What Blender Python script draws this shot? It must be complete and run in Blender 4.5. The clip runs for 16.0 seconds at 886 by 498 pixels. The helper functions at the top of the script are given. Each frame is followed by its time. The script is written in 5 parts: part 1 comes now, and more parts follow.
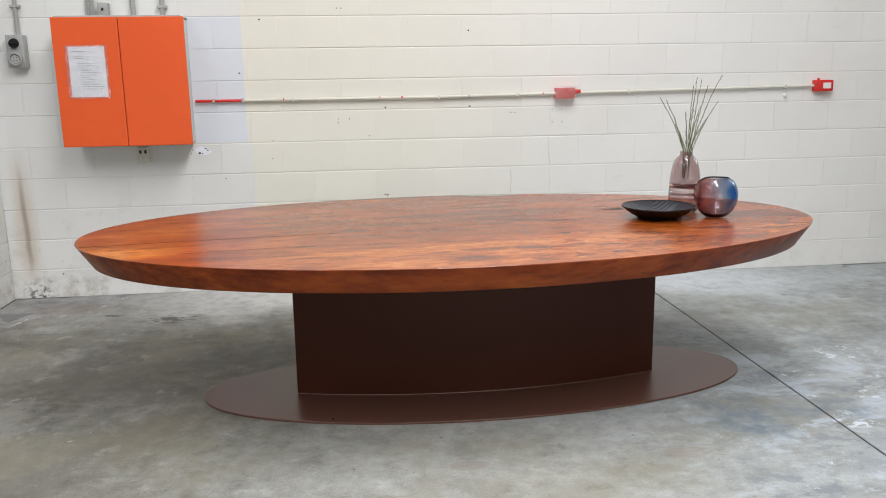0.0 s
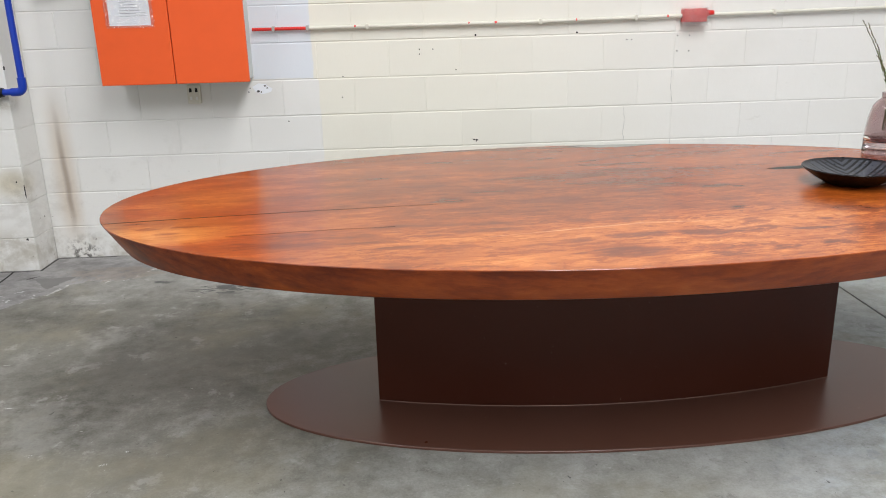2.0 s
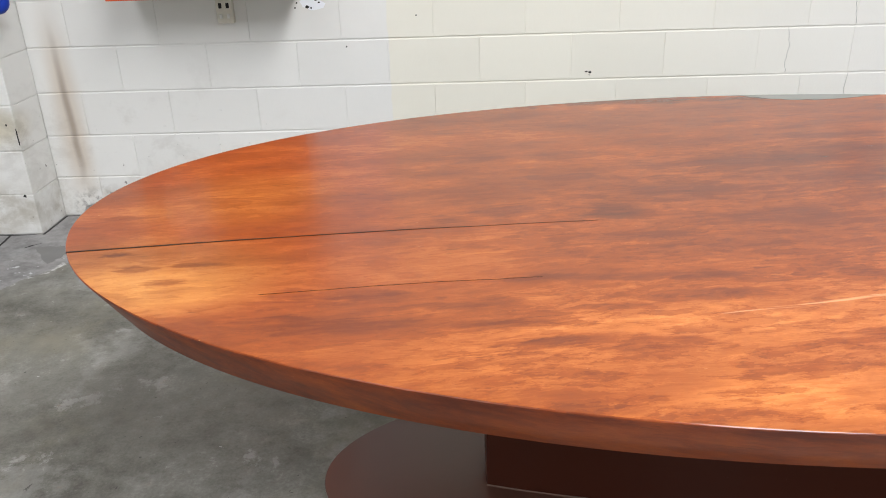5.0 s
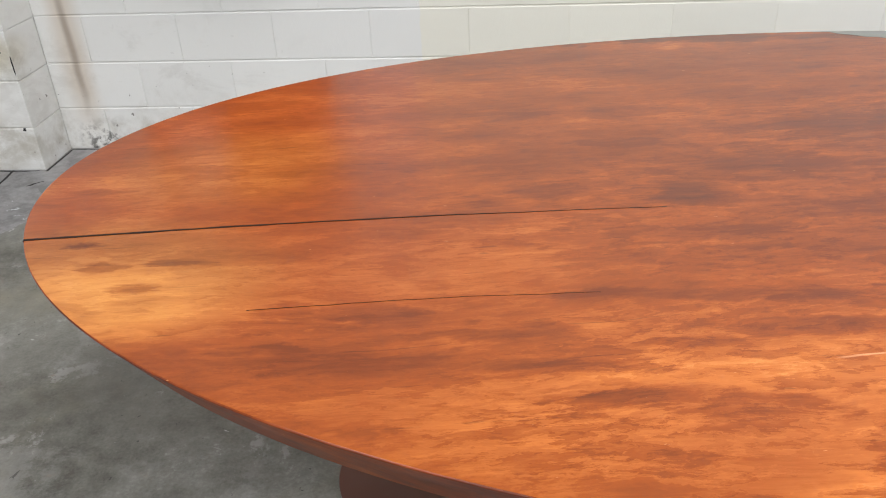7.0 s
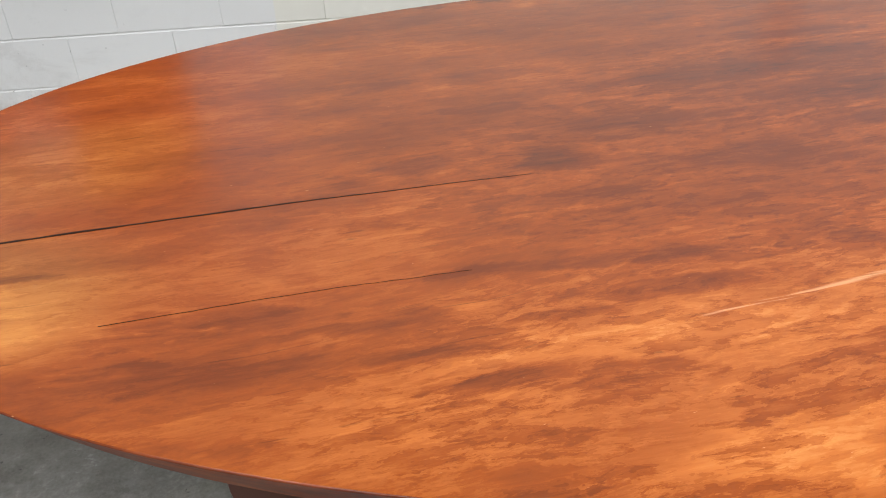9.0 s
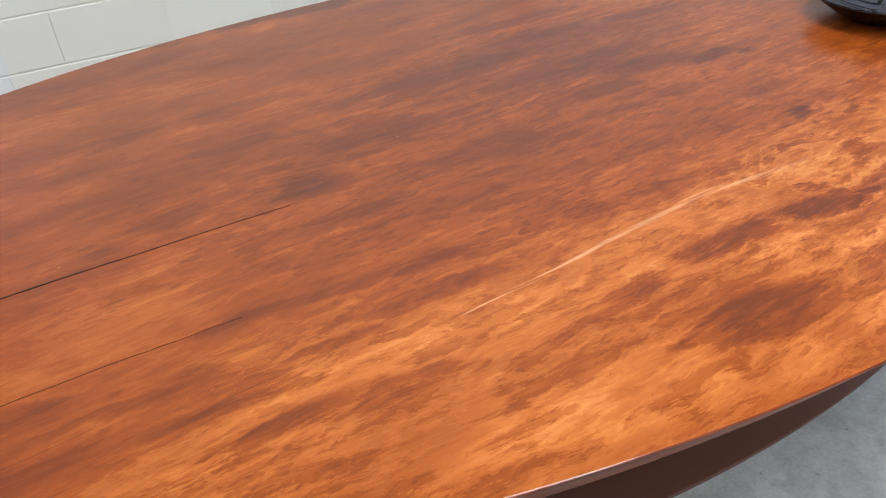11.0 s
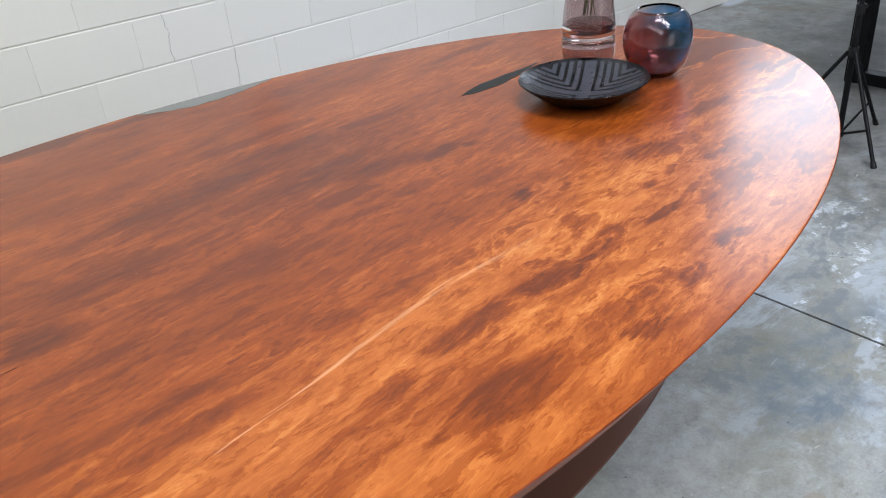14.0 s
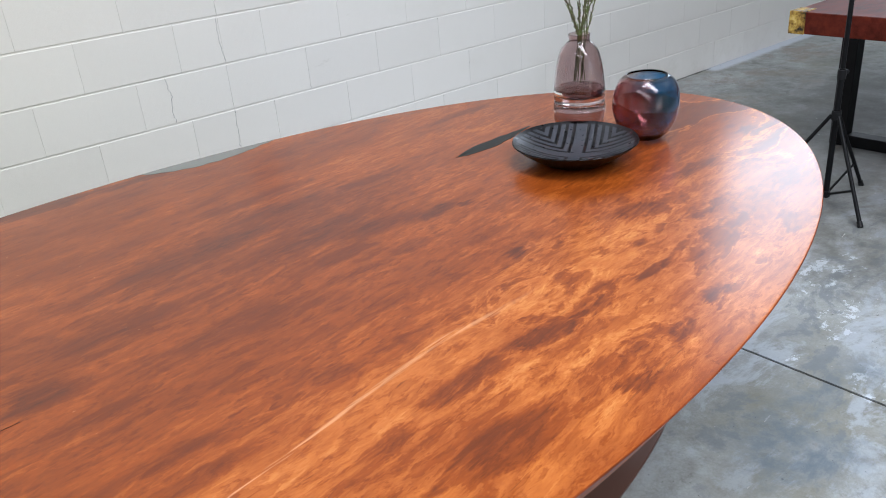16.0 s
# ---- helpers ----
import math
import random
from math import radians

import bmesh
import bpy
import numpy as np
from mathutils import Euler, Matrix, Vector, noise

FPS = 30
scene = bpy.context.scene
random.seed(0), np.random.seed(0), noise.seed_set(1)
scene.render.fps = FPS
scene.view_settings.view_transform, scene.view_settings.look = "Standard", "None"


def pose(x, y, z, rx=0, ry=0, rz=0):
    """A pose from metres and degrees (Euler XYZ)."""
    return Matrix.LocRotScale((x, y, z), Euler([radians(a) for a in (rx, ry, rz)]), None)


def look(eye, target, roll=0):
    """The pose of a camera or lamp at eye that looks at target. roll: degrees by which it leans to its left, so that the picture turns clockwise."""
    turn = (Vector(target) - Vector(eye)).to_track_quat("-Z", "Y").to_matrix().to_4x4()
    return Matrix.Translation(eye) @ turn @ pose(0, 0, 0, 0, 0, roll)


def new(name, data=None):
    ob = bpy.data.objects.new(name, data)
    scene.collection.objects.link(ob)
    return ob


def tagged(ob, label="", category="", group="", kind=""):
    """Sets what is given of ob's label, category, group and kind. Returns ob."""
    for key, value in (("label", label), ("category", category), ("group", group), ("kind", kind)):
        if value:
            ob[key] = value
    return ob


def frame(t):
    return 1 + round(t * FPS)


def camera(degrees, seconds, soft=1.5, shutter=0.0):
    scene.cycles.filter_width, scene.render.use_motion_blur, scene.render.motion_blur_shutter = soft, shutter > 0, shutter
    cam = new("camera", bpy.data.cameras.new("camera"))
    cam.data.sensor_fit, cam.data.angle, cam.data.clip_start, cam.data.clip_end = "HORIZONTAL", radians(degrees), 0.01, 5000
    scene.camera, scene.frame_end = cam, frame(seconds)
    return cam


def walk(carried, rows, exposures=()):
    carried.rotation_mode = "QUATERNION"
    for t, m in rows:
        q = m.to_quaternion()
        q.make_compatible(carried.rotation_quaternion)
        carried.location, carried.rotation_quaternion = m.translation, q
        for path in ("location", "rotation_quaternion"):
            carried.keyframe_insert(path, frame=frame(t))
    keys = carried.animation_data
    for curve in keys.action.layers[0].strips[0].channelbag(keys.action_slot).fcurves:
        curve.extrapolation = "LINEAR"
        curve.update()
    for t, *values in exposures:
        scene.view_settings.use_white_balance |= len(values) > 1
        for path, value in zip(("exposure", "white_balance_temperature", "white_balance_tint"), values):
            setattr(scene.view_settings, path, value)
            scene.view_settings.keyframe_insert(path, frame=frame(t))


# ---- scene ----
cam = camera(57.7, 16.0, 1.0)
PATH = [
    (0, (0.874, 5.461, 1.388), (1.082, 7.407, 0.972), -0.9),
    (0.5, (0.823, 5.533, 1.39), (0.981, 7.474, 0.936), -0.3),
    (1, (0.829, 5.773, 1.378), (0.918, 7.709, 0.883), -0.3),
    (1.5, (0.816, 6.037, 1.382), (0.864, 7.966, 0.858), -0.5),
    (2, (0.754, 6.289, 1.38), (0.803, 8.2, 0.794), -1.6),
    (2.5, (0.679, 6.517, 1.36), (0.739, 8.401, 0.691), -2.1),
    (3, (0.673, 6.714, 1.345), (0.658, 8.574, 0.611), -2.0),
    (3.5, (0.68, 6.871, 1.365), (0.568, 8.716, 0.601), -1.8),
    (4, (0.638, 7.02, 1.356), (0.501, 8.844, 0.549), -1.9),
    (4.5, (0.575, 7.189, 1.38), (0.463, 9.008, 0.556), -2.4),
    (5, (0.549, 7.322, 1.372), (0.478, 9.147, 0.557), -2.0),
    (5.2, (0.521, 7.312, 1.382), (0.481, 9.135, 0.561), -1.4),
    (7.3, (0.54, 7.682, 1.371), (0.386, 9.379, 0.325), -2.6),
    (7.5, (0.542, 7.693, 1.373), (0.418, 9.378, 0.303), -2.9),
    (8, (0.542, 7.707, 1.368), (0.503, 9.376, 0.267), -3.3),
    (8.5, (0.555, 7.711, 1.367), (0.594, 9.373, 0.256), -3.0),
    (8.7, (0.555, 7.703, 1.373), (0.633, 9.365, 0.265), -2.6),
    (10.8, (0.628, 7.679, 1.443), (1.154, 9.219, 0.281), -5.2),
    (11, (0.637, 7.673, 1.443), (1.206, 9.209, 0.295), -5.3),
    (11.5, (0.653, 7.665, 1.445), (1.324, 9.18, 0.326), -5.6),
    (12, (0.672, 7.657, 1.44), (1.435, 9.153, 0.354), -5.8),
    (12.5, (0.683, 7.651, 1.446), (1.538, 9.113, 0.383), -5.8),
    (13, (0.693, 7.649, 1.449), (1.646, 9.07, 0.413), -5.4),
    (13.5, (0.707, 7.643, 1.453), (1.729, 9.035, 0.444), -5.5),
    (14, (0.711, 7.638, 1.457), (1.781, 9.014, 0.476), -5.3),
    (14.5, (0.707, 7.638, 1.462), (1.809, 9.01, 0.512), -5.0),
    (15, (0.691, 7.636, 1.468), (1.81, 9.013, 0.544), -4.8),
    (15.5, (0.691, 7.624, 1.468), (1.815, 9.019, 0.578), -4.9),
    (16, (0.684, 7.61, 1.473), (1.816, 9.022, 0.621), -4.9),
]
LIGHT_METER = [(0, -0.10, 6480, 10), (1.5, 0.0, 6480, 10), (3, 0.15, 6450, 10), (4, 0.16, 6420, 10), (7.5, 0.02, 6400, 10), (11, -0.12, 6080, 10), (13, -0.16, 6060, 10), (16, -0.15, 6020, 10)]
walk(cam, [(t, look(eye, target, roll)) for t, eye, target, roll in PATH], LIGHT_METER)

# ---- world and light ----
world = bpy.data.worlds.new("sky")
world.use_nodes = True
scene.world = world
wt = world.node_tree
sky = wt.nodes.new("ShaderNodeTexSky")
sky.sky_type, sky.sun_disc = "NISHITA", False
sky.sun_elevation, sky.sun_rotation = radians(42), radians(150)
wt.links.new(sky.outputs[0], wt.nodes["Background"].inputs[0])
wt.nodes["Background"].inputs[1].default_value = 0.1


SKYLIGHTS = (-1.9, 2.0)


def window_light(name, m, sx, sy, watts, colour):
    """Daylight that enters by an opening, as an area lamp set in it."""
    d = bpy.data.lights.new(name, "AREA")
    d.shape, d.size, d.size_y, d.energy, d.color = "RECTANGLE", sx, sy, watts, colour
    ob = new(name, d)
    ob.matrix_world = m
    return ob


for sx, watts in zip(SKYLIGHTS, (155, 488)):
    window_light("skylight_lamp", pose(sx, 5.4, 5.02), 1.4, 7.2, watts, (0.97, 0.98, 1.0))
window_light("window_lamp", pose(8.2, 10.97, 3.2, -90, 0, 0), 3.8, 2.0, 190, (0.86, 0.93, 1.0))
window_light("door_lamp", pose(4.2, -1.95, 1.8, 90, 0, 0), 4.6, 3.4, 62, (0.97, 0.98, 1.0))

# ---- materials ----


class Tree:
    """A node material, built by short calls."""

    def __init__(self, name):
        self.m = bpy.data.materials.new(name)
        self.m.use_nodes = True
        self.t = self.m.node_tree
        self.b = self.t.nodes["Principled BSDF"]

    def put(self, sock, v):
        if v is None:
            return
        if hasattr(v, "is_linked"):
            self.t.links.new(v, sock)
        elif isinstance(v, (tuple, list)) and len(v) == 3 and sock.type == "RGBA":
            sock.default_value = (*v, 1)
        else:
            sock.default_value = v

    def n(self, kind, out=0, **kw):
        node = self.t.nodes.new("ShaderNode" + kind)
        ins = kw.pop("ins", {})
        for k, v in kw.items():
            setattr(node, k, v)
        for k, v in ins.items():
            self.put(node.inputs[k], v)
        return node.outputs[out]

    def math(self, op, a, b=None, c=None, clamp=False):
        return self.n("Math", operation=op, use_clamp=clamp, ins={0: a, 1: b, 2: c})

    def vmath(self, op, a, b=None, out=0):
        return self.n("VectorMath", out, operation=op, ins={0: a, 1: b})

    def mix(self, f, a, b, blend="MIX"):
        return self.n("Mix", 2, data_type="RGBA", blend_type=blend, ins={0: f, 6: a, 7: b})

    def band(self, v, lo, hi, a=0.0, b=1.0, smooth=True):
        return self.n("MapRange", interpolation_type="SMOOTHSTEP" if smooth else "LINEAR", ins={0: v, 1: lo, 2: hi, 3: a, 4: b})

    def noise(self, vec, scale, detail=4.0, rough=0.55, dist=0.0, out=0):
        return self.n("TexNoise", out, ins={"Vector": vec, "Scale": scale, "Detail": detail, "Roughness": rough, "Distortion": dist})

    def voronoi(self, vec, scale, feature="F1", out=0, rnd=1.0):
        return self.n("TexVoronoi", out, feature=feature, ins={"Vector": vec, "Scale": scale, "Randomness": rnd})

    def obj(self):
        return self.n("TexCoord", 3)

    def pos(self):
        return self.n("NewGeometry", 0)

    def rand(self):
        return self.n("ObjectInfo", 5)

    def scale(self, vec, s):
        return self.vmath("MULTIPLY", vec, s)

    def xyz(self, vec):
        node = self.t.nodes.new("ShaderNodeSeparateXYZ")
        self.put(node.inputs[0], vec)
        return node.outputs

    def ramp(self, f, stops):
        node = self.t.nodes.new("ShaderNodeValToRGB")
        self.put(node.inputs[0], f)
        els = node.color_ramp.elements
        while len(els) < len(stops):
            els.new(0.5)
        for e, (p, c) in zip(els, stops):
            e.position, e.color = p, (*c, 1)
        return node.outputs[0]

    def bump(self, height, strength, distance, normal=None):
        return self.n("Bump", ins={"Strength": strength, "Distance": distance, "Height": height, "Normal": normal})

    def done(self, colour=None, rough=None, metal=None, normal=None, **kw):
        for k, v in (("Base Color", colour), ("Roughness", rough), ("Metallic", metal), ("Normal", normal)):
            self.put(self.b.inputs[k], v)
        for k, v in kw.items():
            self.put(self.b.inputs[k.replace("_", " ")], v)
        return self.m


def plain(name, colour, rough=0.5, metal=0.0, grain=0.06, size=40.0, relief=0.02, **kw):
    """A painted, moulded or metal surface with slight mottling and a fine relief."""
    g = Tree(name)
    p = g.obj()
    a = g.noise(p, size, 5)
    b = g.noise(p, size * 0.12, 3)
    f = g.math("ADD", g.math("MULTIPLY", g.math("SUBTRACT", a, 0.5), grain * 2), g.math("MULTIPLY", g.math("SUBTRACT", b, 0.5), grain * 3))
    c = g.mix(1.0, tuple(colour), g.n("CombineColor", ins={0: g.math("ADD", f, 1.0), 1: g.math("ADD", f, 1.0), 2: g.math("ADD", f, 1.0)}), "MULTIPLY")
    r = g.math("ADD", g.math("MULTIPLY", g.math("SUBTRACT", b, 0.5), 0.25), rough, clamp=True)
    return g.done(c, r, metal, g.bump(a, 0.25, relief * 0.05), **kw)


def spots(g, p2, items, ragged=None):
    """The strongest of several soft oval marks, each (x, y, half length, half width, strength)."""
    total = None
    for x, y, a, b, k in items:
        d = g.vmath("LENGTH", g.vmath("DIVIDE", g.vmath("SUBTRACT", p2, (x, y, 0.0)), (a, b, 1.0)), out=1)
        if ragged is not None:
            d = g.math("ADD", d, ragged)
        v = g.band(d, 1.15, 0.45, 0.0, k)
        total = v if total is None else g.math("MAXIMUM", total, v)
    return total


def flat(g, p):
    return g.vmath("MULTIPLY", p, (1.0, 1.0, 0.0))


def wood_material(name, light, dark, figured=True, coat=1.0, haze=0.16):
    """Oiled and polished timber: patches whose ends feather out along the grain, flecks, fibres and hair-thin dark strands."""
    g = Tree(name)
    p = g.obj()
    x, y, z = g.xyz(p)
    # the grain runs a few degrees off the slab's length
    pr = g.n("VectorRotate", rotation_type="Z_AXIS", ins={"Vector": p, "Angle": radians(-5.5)}) if figured else p
    warp = g.vmath("SUBTRACT", g.noise(g.scale(pr, (1.6, 3.0, 3.0)), 1.0, 3, 0.55, 0.0, 1), (0.5, 0.5, 0.5))
    q = g.vmath("ADD", pr, g.scale(warp, (0.16, 0.07, 0.07)))
    # fibres of uneven length drag every patch along the grain
    fray = g.math("SUBTRACT", g.noise(g.scale(q, (6.0, 85.0, 85.0)), 1.0, 4, 0.62), 0.5)
    fray2 = g.math("SUBTRACT", g.noise(g.scale(q, (22.0, 300.0, 300.0)), 1.0, 3, 0.6), 0.5)
    drag = g.math("ADD", g.math("MULTIPLY", fray, 0.085), g.math("MULTIPLY", fray2, 0.028))
    curl = g.vmath("SUBTRACT", g.noise(g.scale(pr, (10.0, 17.0, 17.0)), 1.0, 5, 0.66, 0.0, 1), (0.5, 0.5, 0.5))
    q2 = g.vmath("ADD", g.vmath("ADD", q, g.scale(curl, (0.06, 0.034, 0.034))), g.n("CombineXYZ", ins={0: drag}))
    broad = g.noise(g.scale(q, (0.9, 2.6, 2.6)), 1.0, 3, 0.55)
    flame = g.noise(g.scale(q2, (4.6, 11.0, 11.0)), 1.0, 6, 0.58)
    fleck = g.noise(g.scale(q2, (10.0, 34.0, 34.0)), 1.0, 5, 0.58)
    fine = g.noise(g.scale(q, (20.0, 430.0, 430.0)), 1.0, 4, 0.7)
    strand = g.noise(g.scale(q, (2.2, 120.0, 120.0)), 1.0, 3, 0.55)
    f = g.math("MULTIPLY", g.math("SUBTRACT", broad, 0.5), 0.50 if figured else 1.0)
    for n, k in ((flame, 0.62 if figured else 0.68), (fleck, 0.42 if figured else 0.60), (fine, 0.10), (strand, 0.06)):
        f = g.math("ADD", f, g.math("MULTIPLY", g.math("SUBTRACT", n, 0.5), k))
    f = g.math("ADD", 0.545, f)
    if figured:
        # how lively the figure is: calm at one tip, mottled through the middle and the broad end
        lively = g.math("ADD", 0.50, spots(g, flat(g, q), LIVELY), clamp=True)
        both = g.math("ADD", fleck, g.math("MULTIPLY", flame, 0.40))
        pin = g.noise(g.scale(q2, (30.0, 88.0, 88.0)), 1.0, 4, 0.62)
        dashes = g.math("ADD", g.band(both, 0.715, 0.745, 0.0, 0.11), g.math("MULTIPLY", g.band(pin, 0.555, 0.590, 0.0, 0.085), g.band(flame, 0.40, 0.54)))
        sparks = g.math("ADD", g.band(both, 0.680, 0.645, 0.0, 0.08), g.band(g.noise(g.scale(q2, (8.0, 72.0, 72.0)), 1.0, 5, 0.62), 0.535, 0.62, 0.0, 0.055))
        f = g.math("ADD", f, g.math("MULTIPLY", lively, g.math("SUBTRACT", sparks, dashes)))
        # the broad end is the more strongly marked
        strong = g.band(x, -0.55, 0.35)
        stroke = g.noise(g.scale(q2, (9.0, 62.0, 62.0)), 1.0, 5, 0.62)
        extra = g.math("ADD", g.math("MULTIPLY", g.math("SUBTRACT", fleck, 0.5), 0.24), g.math("SUBTRACT", g.band(stroke, 0.54, 0.62, 0.0, 0.035), g.band(stroke, 0.46, 0.38, 0.0, 0.045)))
        f = g.math("ADD", f, g.math("MULTIPLY", strong, g.math("SUBTRACT", extra, 0.012)))
        torn = g.math("ADD", g.math("MULTIPLY", g.math("SUBTRACT", flame, 0.5), 1.6), g.math("MULTIPLY", g.math("SUBTRACT", fleck, 0.5), 2.2))
        pq = flat(g, g.vmath("ADD", p, g.vmath("SUBTRACT", q2, q)))
        f = g.math("SUBTRACT", f, spots(g, flat(g, p), BROWN_ZONES))
        f = g.math("ADD", f, g.math("MULTIPLY", spots(g, pq, LIGHT_FIGURE, torn), 0.12))
        f = g.math("ADD", f, spots(g, flat(g, p), GOLD_ZONES))
        thin = g.math("ADD", 0.90, g.math("MULTIPLY", fray, 2.0))
        pools = g.math("MAXIMUM", spots(g, pq, DARK_POOLS, torn), g.math("MAXIMUM", spots(g, pq, DARK_FLAMES, torn), spots(g, pq, DARK_STREAKS, torn)))
        f = g.math("SUBTRACT", f, g.math("MULTIPLY", g.math("MULTIPLY", pools, thin), 0.64))
        # curly burl at the broad end: a golden net round small darker pools
        burl = g.band(g.vmath("LENGTH", g.vmath("DIVIDE", g.vmath("SUBTRACT", flat(g, p), (0.52, -0.56, 0.0)), (0.62, 0.32, 1.0)), out=1), 1.1, 0.5)
        qb = g.vmath("ADD", q, g.scale(curl, (0.05, 0.040, 0.040)))
        cell = g.noise(g.scale(qb, (7.0, 15.0, 15.0)), 1.0, 5, 0.60, 0.5)
        rims = g.band(g.math("ABSOLUTE", g.math("SUBTRACT", cell, 0.495)), 0.035, 0.006)
        f = g.math("ADD", f, g.math("MULTIPLY", burl, g.math("SUBTRACT", g.math("ADD", g.math("MULTIPLY", rims, 0.07), 0.03), g.band(cell, 0.47, 0.41, 0.0, 0.15))))
        far = g.math("MULTIPLY", g.band(x, 1.02, 1.28), g.band(y, 0.30, 0.02))
        cell2 = g.noise(g.scale(qb, (3.0, 7.5, 7.5)), 1.0, 4, 0.5, 1.0)
        f = g.math("ADD", f, g.math("MULTIPLY", far, g.math("SUBTRACT", g.band(g.math("ABSOLUTE", g.math("SUBTRACT", cell2, 0.5)), 0.022, 0.002, 0.0, 0.22), g.band(cell2, 0.5, 0.42, 0.0, 0.20))))
    else:
        wisp = g.noise(g.scale(q2, (15.0, 110.0, 110.0)), 1.0, 5, 0.68)
        f = g.math("ADD", f, g.band(wisp, 0.53, 0.63, 0.0, 0.04))
    col = g.ramp(f, [(0.10, dark[0]), (0.36, dark[1]), (0.53, light[0]), (0.70, light[1]), (0.95, light[2])])
    if figured:
        # honey-coloured sapwood at the pointed tip
        col = g.mix(spots(g, flat(g, p), [(-1.40, -0.34, 0.30, 0.20, 0.42), (-1.30, 0.05, 0.26, 0.20, 0.25)]), col, g.ramp(f, [(0.25, (0.060, 0.020, 0.005)), (0.45, (0.30, 0.105, 0.014)), (0.85, (0.66, 0.33, 0.075))]))
        # one long pale streak of sapwood that frays into threads
        bend = g.math("ADD", g.math("MULTIPLY", x, 0.170), g.band(x, 0.02, 0.34, -0.474, -0.518))
        dy = g.math("SUBTRACT", g.math("ADD", y, g.math("MULTIPLY", g.math("SUBTRACT", g.noise(g.scale(p, (6.0, 4.0, 4.0)), 1.0, 3), 0.5), 0.018)), bend)
        width = g.math("MULTIPLY", g.band(x, -0.40, 0.05, 0.0022, 0.0080, False), g.band(x, 0.40, 0.15, 0.8, 1.0))
        st = g.band(g.math("DIVIDE", g.math("ABSOLUTE", dy), width), 1.2, 0.15)
        st = g.math("MULTIPLY", st, g.math("MULTIPLY", g.band(g.math("ADD", x, drag), -0.40, -0.35), g.band(g.math("ADD", x, drag), 0.36, 0.10)))
        thread = g.noise(g.scale(pr, (2.5, 170.0, 1.0)), 1.0, 3, 0.6)
        st = g.math("MULTIPLY", st, g.band(g.math("ADD", g.math("MULTIPLY", thread, 0.75), g.math("MULTIPLY", fleck, 0.25)), 0.44, 0.52, 0.0, 1.0))
        col = g.mix(g.math("MULTIPLY", st, g.band(x, -0.25, 0.10, 0.72, 0.60)), col, (0.72, 0.34, 0.15))
    hair = g.math("MULTIPLY", g.band(strand, 0.64, 0.72), g.band(fleck, 0.35, 0.6, 0.0, 0.45))
    col = g.mix(hair, col, (0.055, 0.013, 0.0045))
    # tiny pale glints painted into the colour along the grain
    glint = g.noise(g.scale(pr, (55.0, 190.0, 190.0)), 1.0, 2, 0.5)
    col = g.mix(g.band(glint, 0.775, 0.81, 0.0, 0.35), col, (0.85, 0.42, 0.17))
    rough = g.math("ADD", 0.42, g.math("MULTIPLY", fleck, 0.12))
    smear = g.math("ADD", haze, g.math("MULTIPLY", g.noise(g.scale(p, (2.0, 3.0, 3.0)), 1.0, 3), 0.14))
    g.put(g.b.inputs["Coat Weight"], coat)
    g.put(g.b.inputs["Coat Roughness"], smear)
    g.put(g.b.inputs["Coat IOR"], 1.375 if haze > 0.1 else 1.5)
    g.put(g.b.inputs["Specular IOR Level"], 0.04)
    return g.done(col, rough, 0.0, g.bump(fine, 0.05, 0.0006))


# marks in the figure of the slab, along and across it from its middle: (x, y, half length, half width, strength)
LIVELY = [(0.40, -0.45, 0.95, 0.50, 0.90), (0.20, 0.08, 0.75, 0.38, 0.60), (-0.35, -0.60, 0.6, 0.30, 0.75), (-0.40, -0.10, 0.45, 0.26, 0.40), (1.0, 0.1, 0.6, 0.5, 0.3)]
BROWN_ZONES = [
    (-0.50, -0.12, 0.75, 0.34, 0.10), (-0.85, -0.50, 0.50, 0.14, 0.065), (-1.03, -0.52, 0.22, 0.10, 0.06), (-0.30, -0.20, 0.60, 0.22, 0.08), (0.10, 0.12, 0.62, 0.32, 0.09), (-0.45, 0.28, 0.7, 0.30, 0.10), (-0.25, -0.36, 0.40, 0.20, 0.05),
    (0.0, 0.65, 1.1, 0.25, 0.08), (-0.45, -0.40, 0.45, 0.06, 0.09), (-0.15, -0.66, 0.24, 0.07, 0.07), (0.75, 0.05, 0.4, 0.3, 0.05),
]
GOLD_ZONES = [(-0.25, -0.72, 0.65, 0.20, 0.07), (-1.32, -0.42, 0.30, 0.14, 0.08), (0.35, -0.60, 0.55, 0.28, 0.05), (-0.55, -0.60, 0.30, 0.07, 0.04)]
